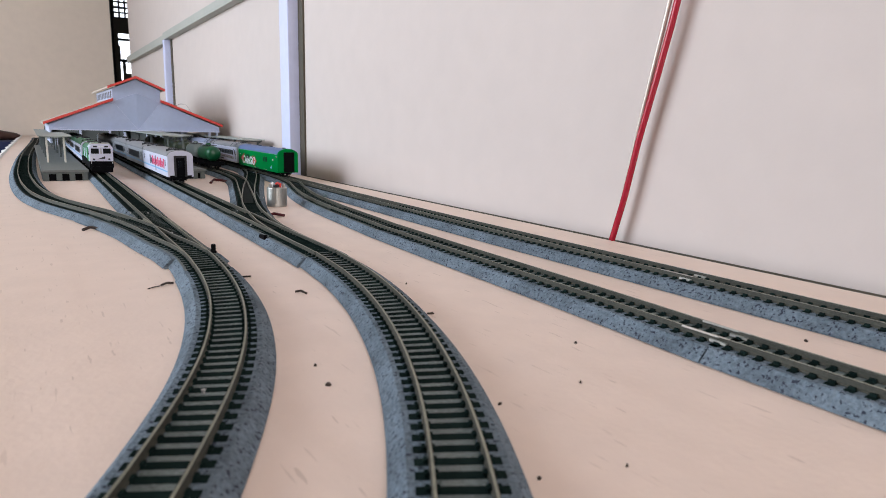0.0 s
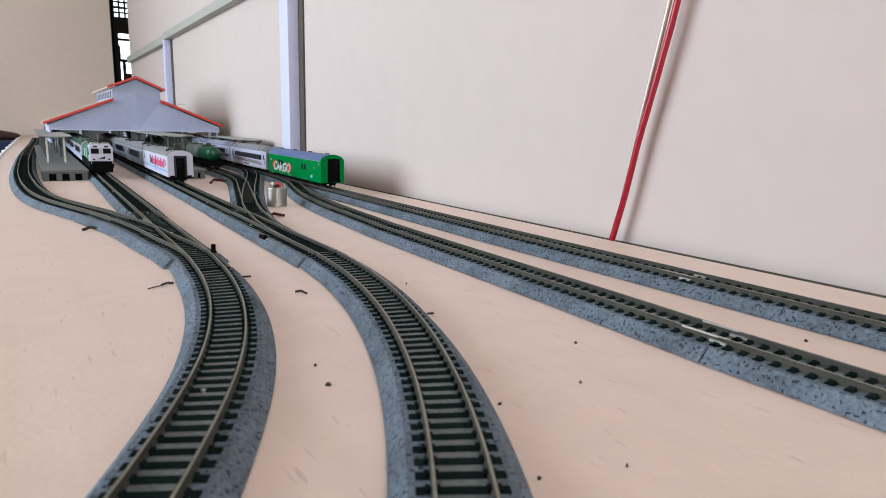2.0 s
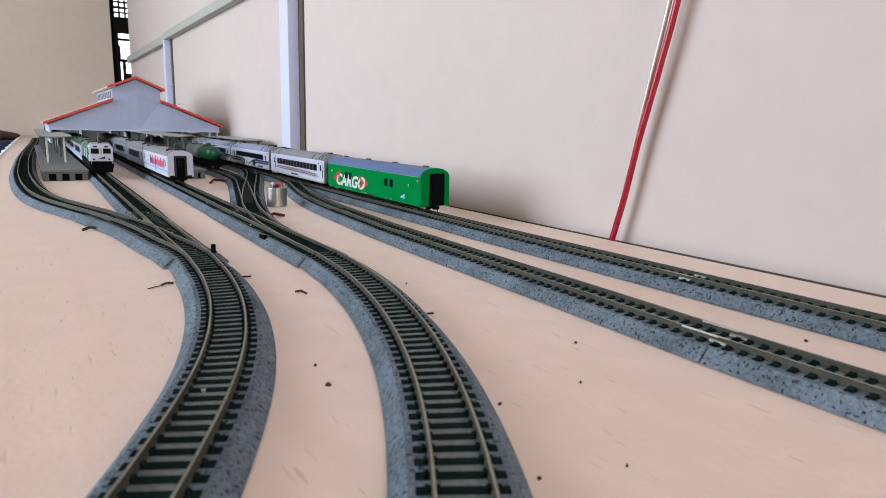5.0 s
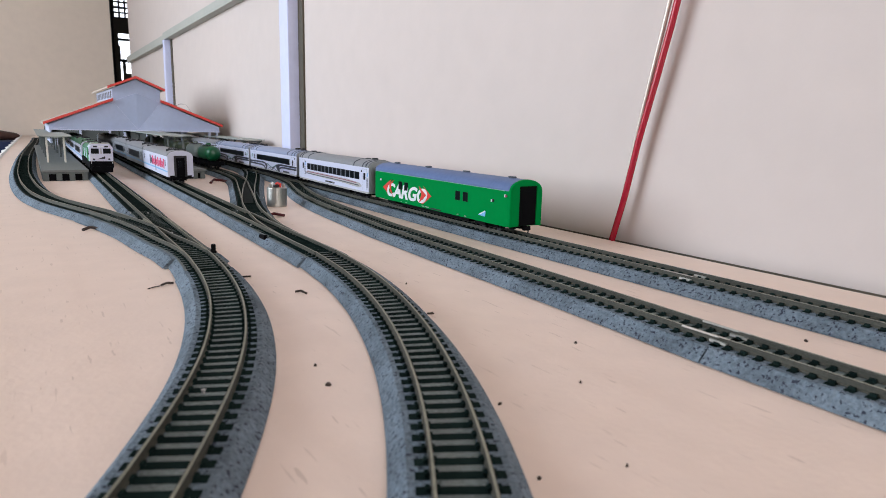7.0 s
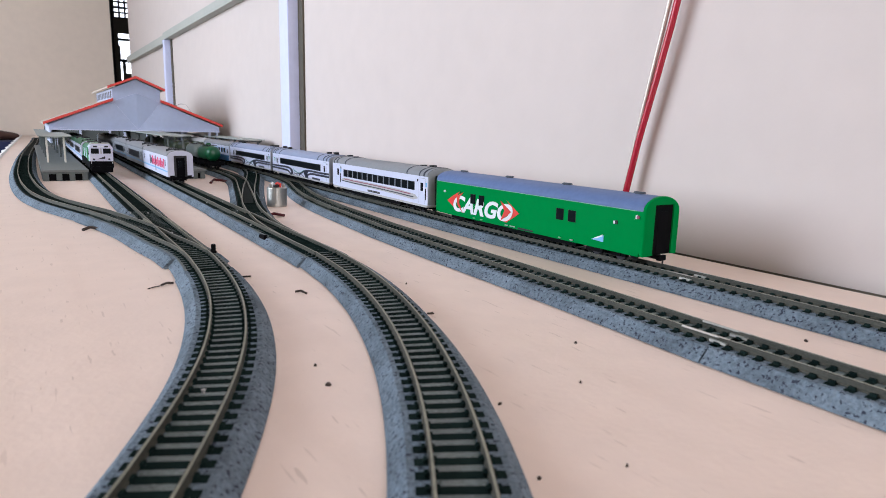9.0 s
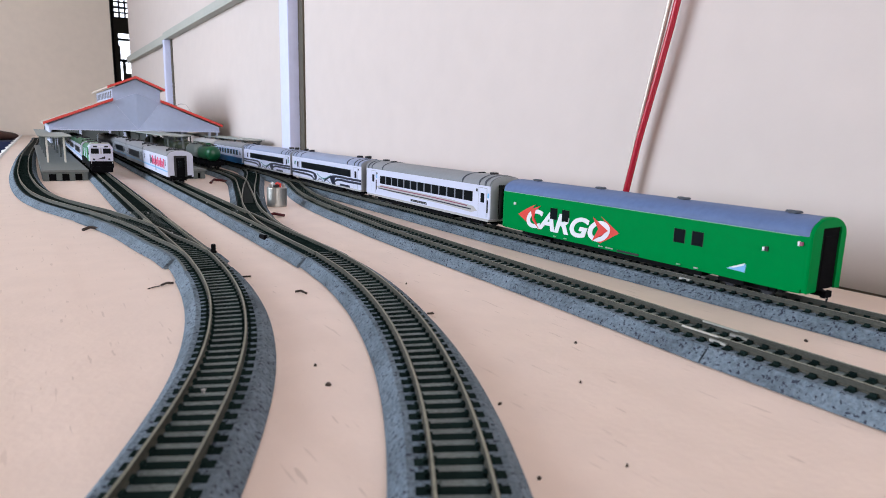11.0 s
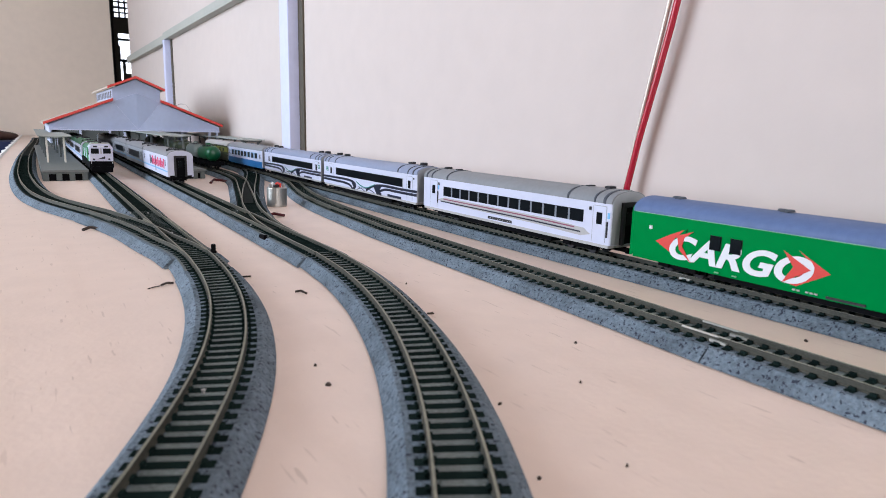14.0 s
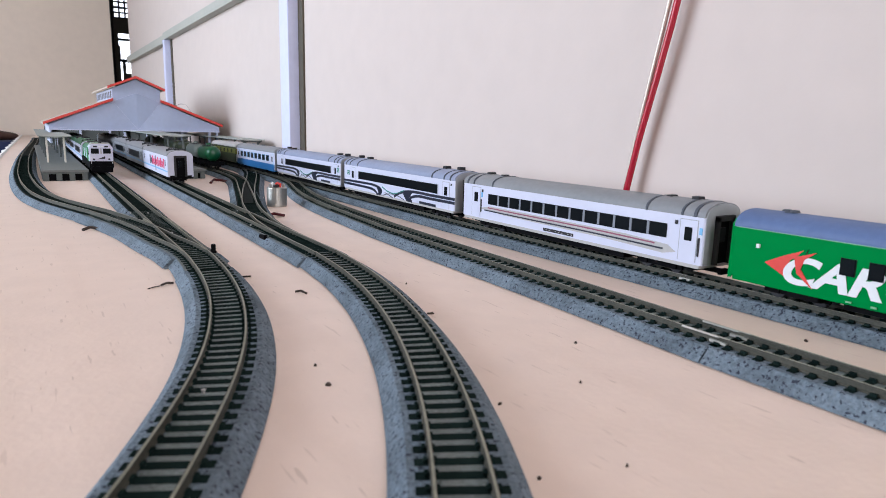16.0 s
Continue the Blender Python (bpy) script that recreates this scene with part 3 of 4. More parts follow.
def cargo_van():
    h = 77.9
    t = vehicle("baggage_van", "glossy green model baggage van with white lettering and red arrows", "model van", 2 * h, M_GREEN, M_VANROOF, M_GREEN, VENTS, z0=4.2, eave=22.9, top=28.7, plain_end=True)
    # green ends with a deep dark doorway and a rounded rim
    for s in (-1, 1):
        bm = bmesh.new()
        outer = body_outline(HALF + 0.02 if s < 0 else HALF - 0.3, 4.6, 22.9, 28.9 if s < 0 else 28.2, 14)
        inner = [(max(-4.6, min(7.0, u)), min(v, 25.4)) for u, v in outer]
        rows = [[bm.verts.new((u, w, v)) for u, v in o] for o, w in ((outer, s * h - s * 0.6), (outer, s * h + s * 0.4), ([(u * 0.97, v - 0.25) for u, v in outer], s * h + s * 0.9), (inner, s * h + s * 0.9), (inner, s * h + s * 0.1))]
        for p, q in zip(rows, rows[1:]):
            for i in range(len(outer) - 1):
                bm.faces.new((p[i], p[i + 1], q[i + 1], q[i]))
        bmesh.ops.remove_doubles(bm, verts=bm.verts, dist=0.001)
        part("end_rim", bm, M_GREEN, t)
        doorway = part("doorway", boxes((-4.6, 7.0, min(s * h, s * h + s * 0.25), max(s * h, s * h + s * 0.25), 4.7, 25.3)), M_BLACK, t, "dark recessed end doorway")
        part("door_leaf", boxes((-1.8, 4.2, min(s * h + s * 0.25, s * h + s * 0.4), max(s * h + s * 0.25, s * h + s * 0.4), 5.4, 22.6)), M_BLACK, doorway)
    for o in t.children:
        o.location.y = -0.002
    # the word reads from the far end towards the near end
    part("arrow", flat_shape([(63.6, 12.4), (57.5, 15.6), (51.0, 18.5), (53.6, 15.6), (55.3, 14.3), (54.6, 11.0), (55.8, 8.6)], d=0.12), M_RED, t, "red arrow point")
    part("arrow", flat_shape([(53.8, 15.8), (46.9, 18.4), (50.4, 15.6), (51.4, 12.2), (47.0, 6.6), (52.4, 10.6)], d=0.34), M_RED, t)
    part("arrow", flat_shape([(-2.6, 12.4), (7.5, 6.5), (10.5, 6.9), (4.0, 12.6), (5.4, 16.2), (7.9, 18.2)], d=0.1), M_RED, t, "red arrow point")
    text_mesh("CARGO", (56.8, 2.4), (6.9, 16.3), M_LETTER, t, shear=0.28, bold=0.35, label="large white slanted word on the side")
    part("arrow_overlay", flat_shape([(3.4, 12.5), (12.2, 6.8), (8.9, 12.6), (12.6, 17.4)], d=0.42), M_RED, t)
    for y0, y1, z0, z1 in ((55.0, 48.6, 18.4, 19.2),):
        part("tick", flat_shape([(y0 - 4.2, z0 - 2.4), (y1 + 1.0, z1 - 0.2), (y0 - 3.8, z0 - 3.2)], d=0.3), M_DARK, t)
    for u in (37.6, 29.6):
        w = part("window", boxes(patch(u - 2.1, u + 2.1, 13.0, 18.3, d=0.34), bevel=0.08), M_GLASS, t)
        part("window_frame", boxes(patch(u - 2.3, u - 2.1, 12.9, 18.4, d=0.1), patch(u + 2.1, u + 2.3, 12.9, 18.4, d=0.1)), M_GREEN_IN, w)
    for u in (-32.0, -39.9):
        w = part("window", boxes(patch(u - 2.3, u + 2.3, 13.4, 18.7, d=0.16), bevel=0.08), M_GLASS, t)
        part("window_frame", boxes(patch(u - 2.5, u - 2.3, 13.3, 18.8, d=0.08), patch(u + 2.3, u + 2.5, 13.3, 18.8, d=0.08)), M_GREEN_IN, w)
    part("lamp", boxes(patch(-78.3, -77.2, 19.8, 21.1, d=0.5), bevel=0.15), M_REDLINE, t)
    part("lamp", boxes(patch(-77.2, -76.6, 19.7, 21.2, d=0.4)), M_LETTER, t)
    part("lamp", boxes(patch(-67.0, -65.9, 16.2, 17.7, d=0.3)), M_DARK, t)
    part("lamp", boxes(patch(-65.9, -65.2, 16.2, 17.5, d=0.5)), M_LETTER, t)
    part("lamp", boxes(patch(65.6, 66.7, 16.8, 18.1, d=0.5)), M_LETTER, t)
    part("emblem", flat_shape([(-52.6, 7.6), (-59.6, 7.3), (-59.9, 10.3)], d=0.12), M_LBLUE, t, "small pale blue wing-shaped mark")
    part("emblem_flash", flat_shape([(-53.4, 8.0), (-59.4, 10.6), (-59.0, 9.7), (-55.6, 8.3)], d=0.16), M_LETTER, t)
    bm = bmesh.new()
    for i in range(6):
        if i != 3:
            box(bm, *patch(0.6 + i * 1.4, 1.5 + i * 1.4, 5.0, 5.5, half=HALF - 0.2, d=0.25))
    part("data_bar", bm, M_SKIRT, t, "row of small pale marks")
    part("data_plate", boxes(patch(-13.4, -2.0, 4.6, 5.4, half=HALF - 0.2, d=0.22)), M_DARK, t, "dark plate along the lower side")
    part("gutter", boxes((-HALF - 0.25, -HALF + 0.1, -76.5, 74.5, 22.8, 23.0)), M_LGREEN, t, "thin pale green gutter line")
    for u in (-32.8, -40.5, 36.0, 29.0):
        part("step_bracket", boxes(patch(u - 0.8, u + 0.8, 4.9, 5.4, d=0.3)), M_LGREEN if u > -40 else M_SKIRT, t)
    for u in (-54.5, 50):
        part("footstep", boxes((-HALF + 0.2, -HALF + 1.2, u - 5, u + 5, 2.4, 4.3), bevel=0.3), M_BLACK, t)
    part("brake_pipe", tube(bmesh.new(), [(1.5, -h - 0.5, 4.6), (1.4, -h - 3.4, 4.0), (1.2, -h - 4.0, 2.0), (1.2, -h - 3.8, 0.6)], 0.35), M_DARK, t)
    return t


def door_set(t, u, colour=M_GREYBODY, half=3.7):
    """A passenger door with its window and handrail near an end of a coach."""
    d = part("door", boxes(patch(u - half, u + half, 7.2, 22.6, d=0.1)), M_WHITE, t)
    part("door_gap", boxes(patch(u - half - 0.3, u - half, 7.0, 22.8, d=0.06), patch(u + half, u + half + 0.3, 7.0, 22.8, d=0.06), patch(u - half, u + half, 22.6, 22.85, d=0.06)), colour, d)
    part("door_window", boxes(patch(u - 1.6, u + 1.6, 14.8, 19.9, d=0.2)), M_GLASS, d)
    return d


def coach_white():
    t = vehicle("passenger_coach", "white model coach with dark windows and red and navy lines", "model coach", 155, M_WHITE, M_ROOFG, M_SKIRT, group="coaches of the moving train")
    band = part("window_band", boxes(patch(-61.2, 54, 14.4, 19.9, d=0.16)), M_GLASS, t, "dark tinted window band")
    for i in range(12):
        u = -61.2 + (i + 1) * 115.2 / 13
        part("pillar", boxes(patch(u - 0.6, u + 0.6, 14.5, 19.8, d=0.26)), M_GLASS2, band)
    part("line", ribbon([(54, 12.4), (30, 12.3), (-20, 12.1), (-56, 11.5)], 0.6), M_REDLINE, t, "dull red line")
    part("line", ribbon([(57, 10.9), (30, 10.7), (-20, 10.5), (-60, 9.9)], 0.65), M_NAVY, t, "thin navy line")
    part("swoosh", flat_shape([(62, 11.4), (52, 13.4), (-40, 13.0), (-62, 11.8), (-66, 9.6), (-60, 8.2), (-30, 9.2), (40, 10.0)], d=0.05), M_SKIRT, t, "pale grey swoosh")
    for u in (-70.9, 65):
        door_set(t, u)
        s = 1 if u > 0 else -1
        part("handrail", boxes(patch(u - 5.0, u - 4.4, 9.5, 16.4, d=0.3)), M_DARK, t)
        part("sign", boxes(patch(u - 5.9, u - 4.6, 17.6, 20.2, d=0.12)), M_LBLUE, t)
        part("lamp", boxes(patch(u - s * 5.6 - 0.6, u - s * 5.6 + 0.6, 20.3, 21.8, d=0.2)), M_DARK, t)
    part("data_plate", boxes(patch(-11, 9.4, 6.7, 8.1, d=0.1)), M_DARK, t, "dark plate with unreadable pale marks")
    bm = bmesh.new()
    for i in range(9):
        if i not in (2, 6):
            box(bm, *patch(-10.2 + i * 2.1, -9.4 + i * 2.1, 7.25, 7.5, d=0.2))
    part("data_bar", bm, M_SKIRT, t)
    # raised fairings with ribs at both ends of the roof
    for s in (-1, 1):
        arcp = [(10.0 * math.cos(a), 24.4 + 5.1 * math.sin(a) ** 0.8) for a in [math.pi - math.pi * i / 16 for i in range(17)]]
        part("roof_pod", prism(bmesh.new(), arcp, "y", min(s * 51, s * 74), max(s * 51, s * 74)), M_ROOFG, t, "raised grey roof fairing")
        arch(t, s * 50.8, 0.9, M_RIB, top=29.3)
        arch(t, s * 67.5, 0.9, M_RIB, top=29.3)
        arch(t, s * 73.2, 1.3, M_RIB, top=29.3)
        part("roof_hatch", boxes((-2, 2, s * 66 - 1.6, s * 66 + 1.6, 29.0, 30.5), (-2, 2, s * 54 - 1.2, s * 54 + 1.2, 29.0, 30.0), bevel=0.2), M_DARK, t)
    return t


def coach_wave(length, sign_end):
    t = vehicle("passenger_coach", "white model coach with a dark window band and navy wave stripes", "model coach", length, M_WHITE, M_ROOF, M_SKIRT, group="coaches of the moving train", z0=5.0)
    k = length / 162
    band = part("window_band", boxes(patch(-62 * k, 53 * k, 14.8, 20.4, d=0.16)), M_GLASS, t, "dark tinted window band")
    part("band_frame", boxes(patch(-62.6 * k, -62 * k, 14.5, 20.7, d=0.2), patch(53 * k, 53.6 * k, 14.5, 20.7, d=0.2)), M_GREYBODY, band)
    stripes = (((81, 12.0), (41, 12.5), (24, 12.2), (15.5, 10.6), (14.5, 8.4), (17.5, 6.3)), ((81, 9.8), (41, 9.7), (28, 9.1), (22.6, 7.6), (20.8, 6.0)),
               ((-81, 13.4), (-57, 13.1), (-33, 13.1), (-18, 11.6), (-9, 8.9), (-5, 7.2)), ((-81, 11.1), (-54, 10.9), (-39, 10.9), (-30, 9.4), (-27.6, 7.8), (-30, 6.4)))
    for pts in stripes:
        part("wave_stripe", ribbon([(u * k, z) for u, z in pts], 1.7), M_NAVY, t, "curved navy stripe")
    for pts in (((22, 12), (15, 10.3), (14, 8), (17, 5.9), (21.5, 5.9), (18.5, 8), (21, 10)), ((-17, 12), (-32, 13.2), (-29, 11), (-26.6, 8.6), (-30, 6.0), (-23, 6.0), (-19.5, 9))):
        part("wave_fill", flat_shape([(u * k, z) for u, z in pts], d=0.2), M_NAVY, t)
    part("flash", ribbon([(13 * k, 12.3), (5 * k, 10.0), (-4.4 * k, 9.2), (-13 * k, 10.8), (-20 * k, 12.9)], 0.55, d=0.3), M_TEAL, t, "thin teal flash")
    for pts in (((12, 6.4), (4, 8.2), (-4, 8.7)), ((-4, 8.7), (-12, 8.0), (-19, 6.6)), ((9, 8.6), (2, 7.4), (-3, 6.2))):
        part("petal_line", ribbon([(u * k, z) for u, z in pts], 0.45, d=0.2), M_NAVY, t)
    part("vent_plate", boxes(patch(-60 * k, -40 * k, 6.4, 8.0, d=0.12)), M_NAVY, t, "dull blue plate")
    for u in (-71.4 * k, 63.6 * k):
        door_set(t, u)
    u = (72.2 if sign_end > 0 else -77.0) * k
    sign = part("sign", boxes(patch(u - 2.0, u + 2.0, 16.6, 20.0, d=0.12)), M_TEAL, t)
    part("sign_bar", boxes(patch(u - 1.6, u + 1.6, 18.5, 18.9, d=0.2), patch(u - 1.6, u + 0.8, 17.3, 17.7, d=0.2)), M_LETTER, sign)
    part("lamp", boxes(patch(-77.8 * k, -76.8 * k, 21.0, 22.2, d=0.2)), M_DARK, t)
    h = length / 2
    for s in (-1, 1):
        arcp = [(10.0 * math.cos(a), 24.4 + 5.1 * math.sin(a) ** 0.8) for a in [math.pi - math.pi * i / 16 for i in range(17)]]
        part("roof_pod", prism(bmesh.new(), arcp, "y", min(s * (h - 26), s * (h - 5)), max(s * (h - 26), s * (h - 5))), M_ROOF, t, "raised grey roof fairing")
        arch(t, s * (h - 26), 1.0, M_RIB, top=29.3)
        arch(t, s * (h - 12), 0.9, M_RIB, top=29.3)
        arch(t, s * (h - 5), 1.2, M_RIB, top=29.3)
        part("roof_hatch", boxes((-2, 2, s * (h - 10) - 1.6, s * (h - 10) + 1.6, 29.6, 31.4), (-2, 2, s * (h - 26) - 1.8, s * (h - 26) + 1.8, 29.4, 31.0), bevel=0.2), M_DARK, t)
    return t


def coach_blue():
    t = vehicle("passenger_coach", "older white model coach with small windows and a blue lower side", "model coach", 152, M_WHITE, M_ROOFG, M_BLUE, (-40, 0, 40), group="coaches of the moving train", raised=False)
    part("lower_band", boxes(patch(-75.4, 75.4, 6.0, 12.0, d=0.14)), M_BLUE, t, "blue lower side")
    for i in range(8):
        u = -52 + i * 15
        w = part("window", boxes(patch(u - 5.0, u + 5.0, 15, 20.8, d=0.16)), M_GLASS, t)
        part("window_frame", boxes(patch(u - 5.4, u - 5.0, 14.7, 21.1, d=0.2), patch(u + 5.0, u + 5.4, 14.7, 21.1, d=0.2), patch(u - 5.0, u + 5.0, 20.8, 21.1, d=0.2)), M_LBLUE, w)
    for u in (-68, 68):
        door_set(t, u, M_LBLUE)
    return t


def generator_car():
    t = vehicle("power_car", "olive and yellow model power car in a train", "model locomotive", 140, M_OLIVE, M_SKIRT, M_OLIVE, (-30, 10, 44), group="", raised=False)
    part("side_band", boxes(patch(-70, 70, 16, 22, d=0.14)), M_YELLOW, t, "yellow side band")
    for i in range(6):
        part("window", boxes(patch(-50 + i * 20 - 4, -50 + i * 20 + 4, 16.6, 21, d=0.2)), M_GLASS, t)
    part("end_band", boxes((-10.4, -4, -71.3, -70, 15.5, 22), (4, 10.4, -71.3, -70, 15.5, 22)), M_YELLOW, t)
    return t


# ---------------------------------------------------------------- the moving train
CONSIST = ((cargo_van(), 153.5, 0.0), (coach_white(), 155.0, 164.0), (coach_wave(162.0, 1), 162.0, 328.0), (coach_wave(172.0, -1), 172.0, 498.0), (coach_blue(), 152.0, 678.0), (generator_car(), 140.0, 838.0))

# ---------------------------------------------------------------- parked trains


def coach_parked(label, letters=True, body=None, roof=None):
    body = body or (M_WHITE if letters else M_GREYBODY)
    t = vehicle("passenger_coach", label, "model coach", 150, body, roof or M_ROOFG, M_BLACK, (-56, 56), group="parked coaches", raised=True, panel_mat=body)
    part("line", boxes(patch(-75, 75, 10.2, 11.4, d=0.12)), M_LBLUE, t, "light blue line")
    if letters:
        bm = bmesh.new()
        dark = bmesh.new()
        for i in range(11):
            u = -60 + i * 7.8
            w, top = 4.6 + (i % 3) * 0.8, 21.0 - (i % 2) * 2.2
            prism(bm if i < 9 else dark, [(u, 12.8), (u + w, 12.8 + (i % 2) * 1.2), (u + w + 1.4, top), (u + 1.4, top)], "x", -HALF - 0.2, -HALF + 0.05)
        part("lettering_bar", bm, M_PINK, t, "large unreadable crimson lettering")
        part("lettering_bar", dark, M_NAVY, t, "large unreadable navy lettering")
        part("window", boxes(patch(-12.2, -11.2, 8, 22, d=0.26)), M_NAVY, t)
    else:
        part("window_band", boxes(patch(-50, 46, 13.4, 20.4, d=0.16)), M_GLASS, t, "dark tinted window band")
    for y in (-64, -36, 36, 64):
        part("roof_hatch", boxes((-3, 3, y - 2.4, y + 2.4, 28.8, 30.2), bevel=0.3), M_DARK, t)
    for y in (-58, 58):
        part("roof_seam", boxes((-8.2, 8.2, y - 0.5, y + 0.5, 27.6, 29.7)), M_DARK, t)
    for y in (-66, 60):
        part("door", boxes(patch(y - 3, y + 3, 7.4, 22.6, d=0.08)), body, t)
        part("door_window", boxes(patch(y - 1.2, y + 1.2, 15.4, 20.4, d=0.2)), M_GLASS, t)
    return t


c = coach_parked("white parked model coach with crimson lettering and black end door")
c.matrix_world = mm(line_b(670), 670, RAIL_TOP, -0.6)
part("end_skirt", boxes((-9, 9, -75.8, -74.9, 4.6, 7.4)), M_BLACK, c)
c = coach_parked("grey parked model coach with a dark window band", letters=False)
c.matrix_world = mm(line_b(827), 827, RAIL_TOP, -0.6)
for y in (984, 1141, 1298):
    copy_thing(c, mm(line_b(y), y, RAIL_TOP, -0.6))


def diesel_loco():
    t = thing("diesel_locomotive", "white-fronted green model diesel locomotive with two cab windows", "model locomotive")
    part("frame", boxes((-10, 10, -64, 64, 4.4, 10.8), (-9, 9, -66, -62, 1.6, 8.6), (-9, 9, 62, 66, 1.6, 8.6), bevel=0.3), M_BLACK, t)
    cab = bmesh.new()
    prism(cab, [(-10, 10.6), (-10, 23), (-7.6, 26.2), (7.6, 26.2), (10, 23), (10, 10.6)], "y", -64, -40)
    bmesh.ops.bevel(cab, geom=[e for e in cab.edges if e.calc_length() > 3], offset=0.6, segments=2, affect="EDGES", profile=0.5)
    cab = part("cab", cab, M_WHITE, t)
    for s in (-1, 1):
        part("cab_window", boxes((s * 5 - 3.2, s * 5 + 3.2, -64.4, -63.6, 17.6, 22.2)), M_GLASS, cab)
        part("headlight", boxes((s * 1.2 - 0.9, s * 1.2 + 0.9, -64.6, -63.6, 23.2, 24.6)), M_LETTER, cab)
    part("side_window", boxes((-10.4, -9.9, -60, -55, 16.5, 21.5)), M_GLASS, cab)
    part("cab_band", boxes((-10.2, -9.9, -52, -42, 10.8, 23)), M_GREEN, cab)
    part("emblem", prism(bmesh.new(), [(-3.4, 12.6), (3.4, 15.4), (3.0, 13.0)], "y", -64.3, -63.9), M_DARK, cab, "small dark wing-shaped mark")
    hood = bmesh.new()
    prism(hood, [(-8.6, 10.6), (-8.6, 21.6), (-6.2, 24.4), (6.2, 24.4), (8.6, 21.6), (8.6, 10.6)], "y", -40, 62)
    part("hood", hood, M_MGREEN, t, "dull green engine hood")
    for i in range(6):
        part("hood_panel", boxes((-8.85, -8.5, -36 + i * 16, -24 + i * 16, 11.5, 20)), M_GREEN if i % 2 else M_WHITE, t)
    for y in (-28, -4, 24, 48):
        part("roof_vent", boxes((-4.4, 4.4, y - 6, y + 6, 24.2, 26.2), bevel=0.3), M_DARK if y > 0 else M_GREEN, t)
    for s in (-1, 1):
        part("handrail", tube(bmesh.new(), [(s * 8.6, -66.5, 8.8), (s * 8.6, -66.5, 14.5), (s * 5.2, -66.5, 14.5)], 0.22, 6), M_LETTER, t)
        part("buffer_light", cyl(bmesh.new(), (s * 6.4, -64.4, 12.6), 0.8, 0.7, "y", 12), M_GLASS, cab)
        part("number_board", boxes((s * 4.6 - 1.6, s * 4.6 + 1.6, -64.35, -63.9, 23.2, 24.6)), M_DARK, cab)
    part("window_pillar", boxes((-0.5, 0.5, -64.3, -63.8, 17.4, 22.4)), M_SKIRT, cab)
    part("cab_roof", prism(bmesh.new(), [(-8.6, 25.2), (-7.4, 26.9), (7.4, 26.9), (8.6, 25.2)], "y", -63.2, -40.5), M_SKIRT, cab)
    part("horn", boxes((-1.2, 1.2, -58, -53, 26.8, 28.0), bevel=0.2), M_DARK, cab)
    for y in (-40, 40):
        bogie(t, y)
    part("plough", prism(bmesh.new(), [(-9, 1.0), (-9, 6.0), (9, 6.0), (9, 1.0)], "y", -67.2, -65.6), M_BLACK, t)
    return t


lo = diesel_loco()
TALL = Matrix.Diagonal((1.08, 1.0, 1.13, 1.0))
for piece in [o for o in bpy.data.objects if o.parent == lo or (o.parent and o.parent.parent == lo)]:
    piece.data.transform(TALL)
lo.matrix_world = mm(line_a(801) + 0.3, 801, RAIL_TOP, -0.45)
g = coach_parked("white parked model coach with a dull green roof", letters=False, body=M_WHITE, roof=M_MGREEN)
g.matrix_world = mm(line_a(948), 948, RAIL_TOP, -0.45)
for y in (1105, 1262):
    copy_thing(g, mm(line_a(y), y, RAIL_TOP, -0.45))


def tank_wagon(y, x, body):
    t = thing("tank_wagon", "round green model tank wagon on a siding", "model wagon", "tank wagons", at=mm(x, y, RAIL_TOP, -0.6))
    bm = bmesh.new()
    n = 20
    prof = [(-30, 0.1), (-29.6, 4), (-28, 6.8), (-25, 8.2), (-20, 8.6), (20, 8.6), (25, 8.2), (28, 6.8), (29.6, 4), (30, 0.1)]
    rings = [[bm.verts.new((r * math.cos(a), u, 17.6 + 1.06 * r * math.sin(a))) for a in [2 * math.pi * k / n for k in range(n)]] for u, r in prof]
    for p, q in zip(rings, rings[1:]):
        for k in range(n):
            bm.faces.new((p[k], p[(k + 1) % n], q[(k + 1) % n], q[k]))
    bm.faces.new(rings[0])
    bm.faces.new(rings[-1])
    part("tank", bm, body, t, smooth=True)
    bm = cyl(bmesh.new(), (0, 0, 27), 3.2, 3.0, "z", 16)
    cyl(bm, (0, 0, 28.7), 2.4, 1.2, "z", 16)
    part("dome", bm, body, t)
    part("frame", boxes((-8.5, 8.5, -34, 34, 5.0, 7.6), (-9, 9, -35.5, -33.5, 4.2, 8.4), (-9, 9, 33.5, 35.5, 4.2, 8.4)), M_BLACK, t)
    for s in (-1, 1):
        bogie(t, s * 20)
        part("strap", boxes((-8.8, 8.8, s * 14 - 0.5, s * 14 + 0.5, 7.4, 11)), M_BLACK, t)
        part("walkway", boxes((-6, 6, s * 10 - 6, s * 10 + 6, 26.4, 26.9)), M_DARK, t)
    return t


tank_wagon(808, 183, mat("tank_green", (0.001, 0.075, 0.024), 0.35, var=0.1))
tank_wagon(882, 184, mat("grey_tank", (0.17, 0.20, 0.18), 0.5, var=0.2))
for y in (956, 1030, 1104, 1178, 1252):
    tank_wagon(y, 185.5, M_OLIVE if y % 148 else M_GREEN_IN)

# ---------------------------------------------------------------- platforms, canopies and the station roof


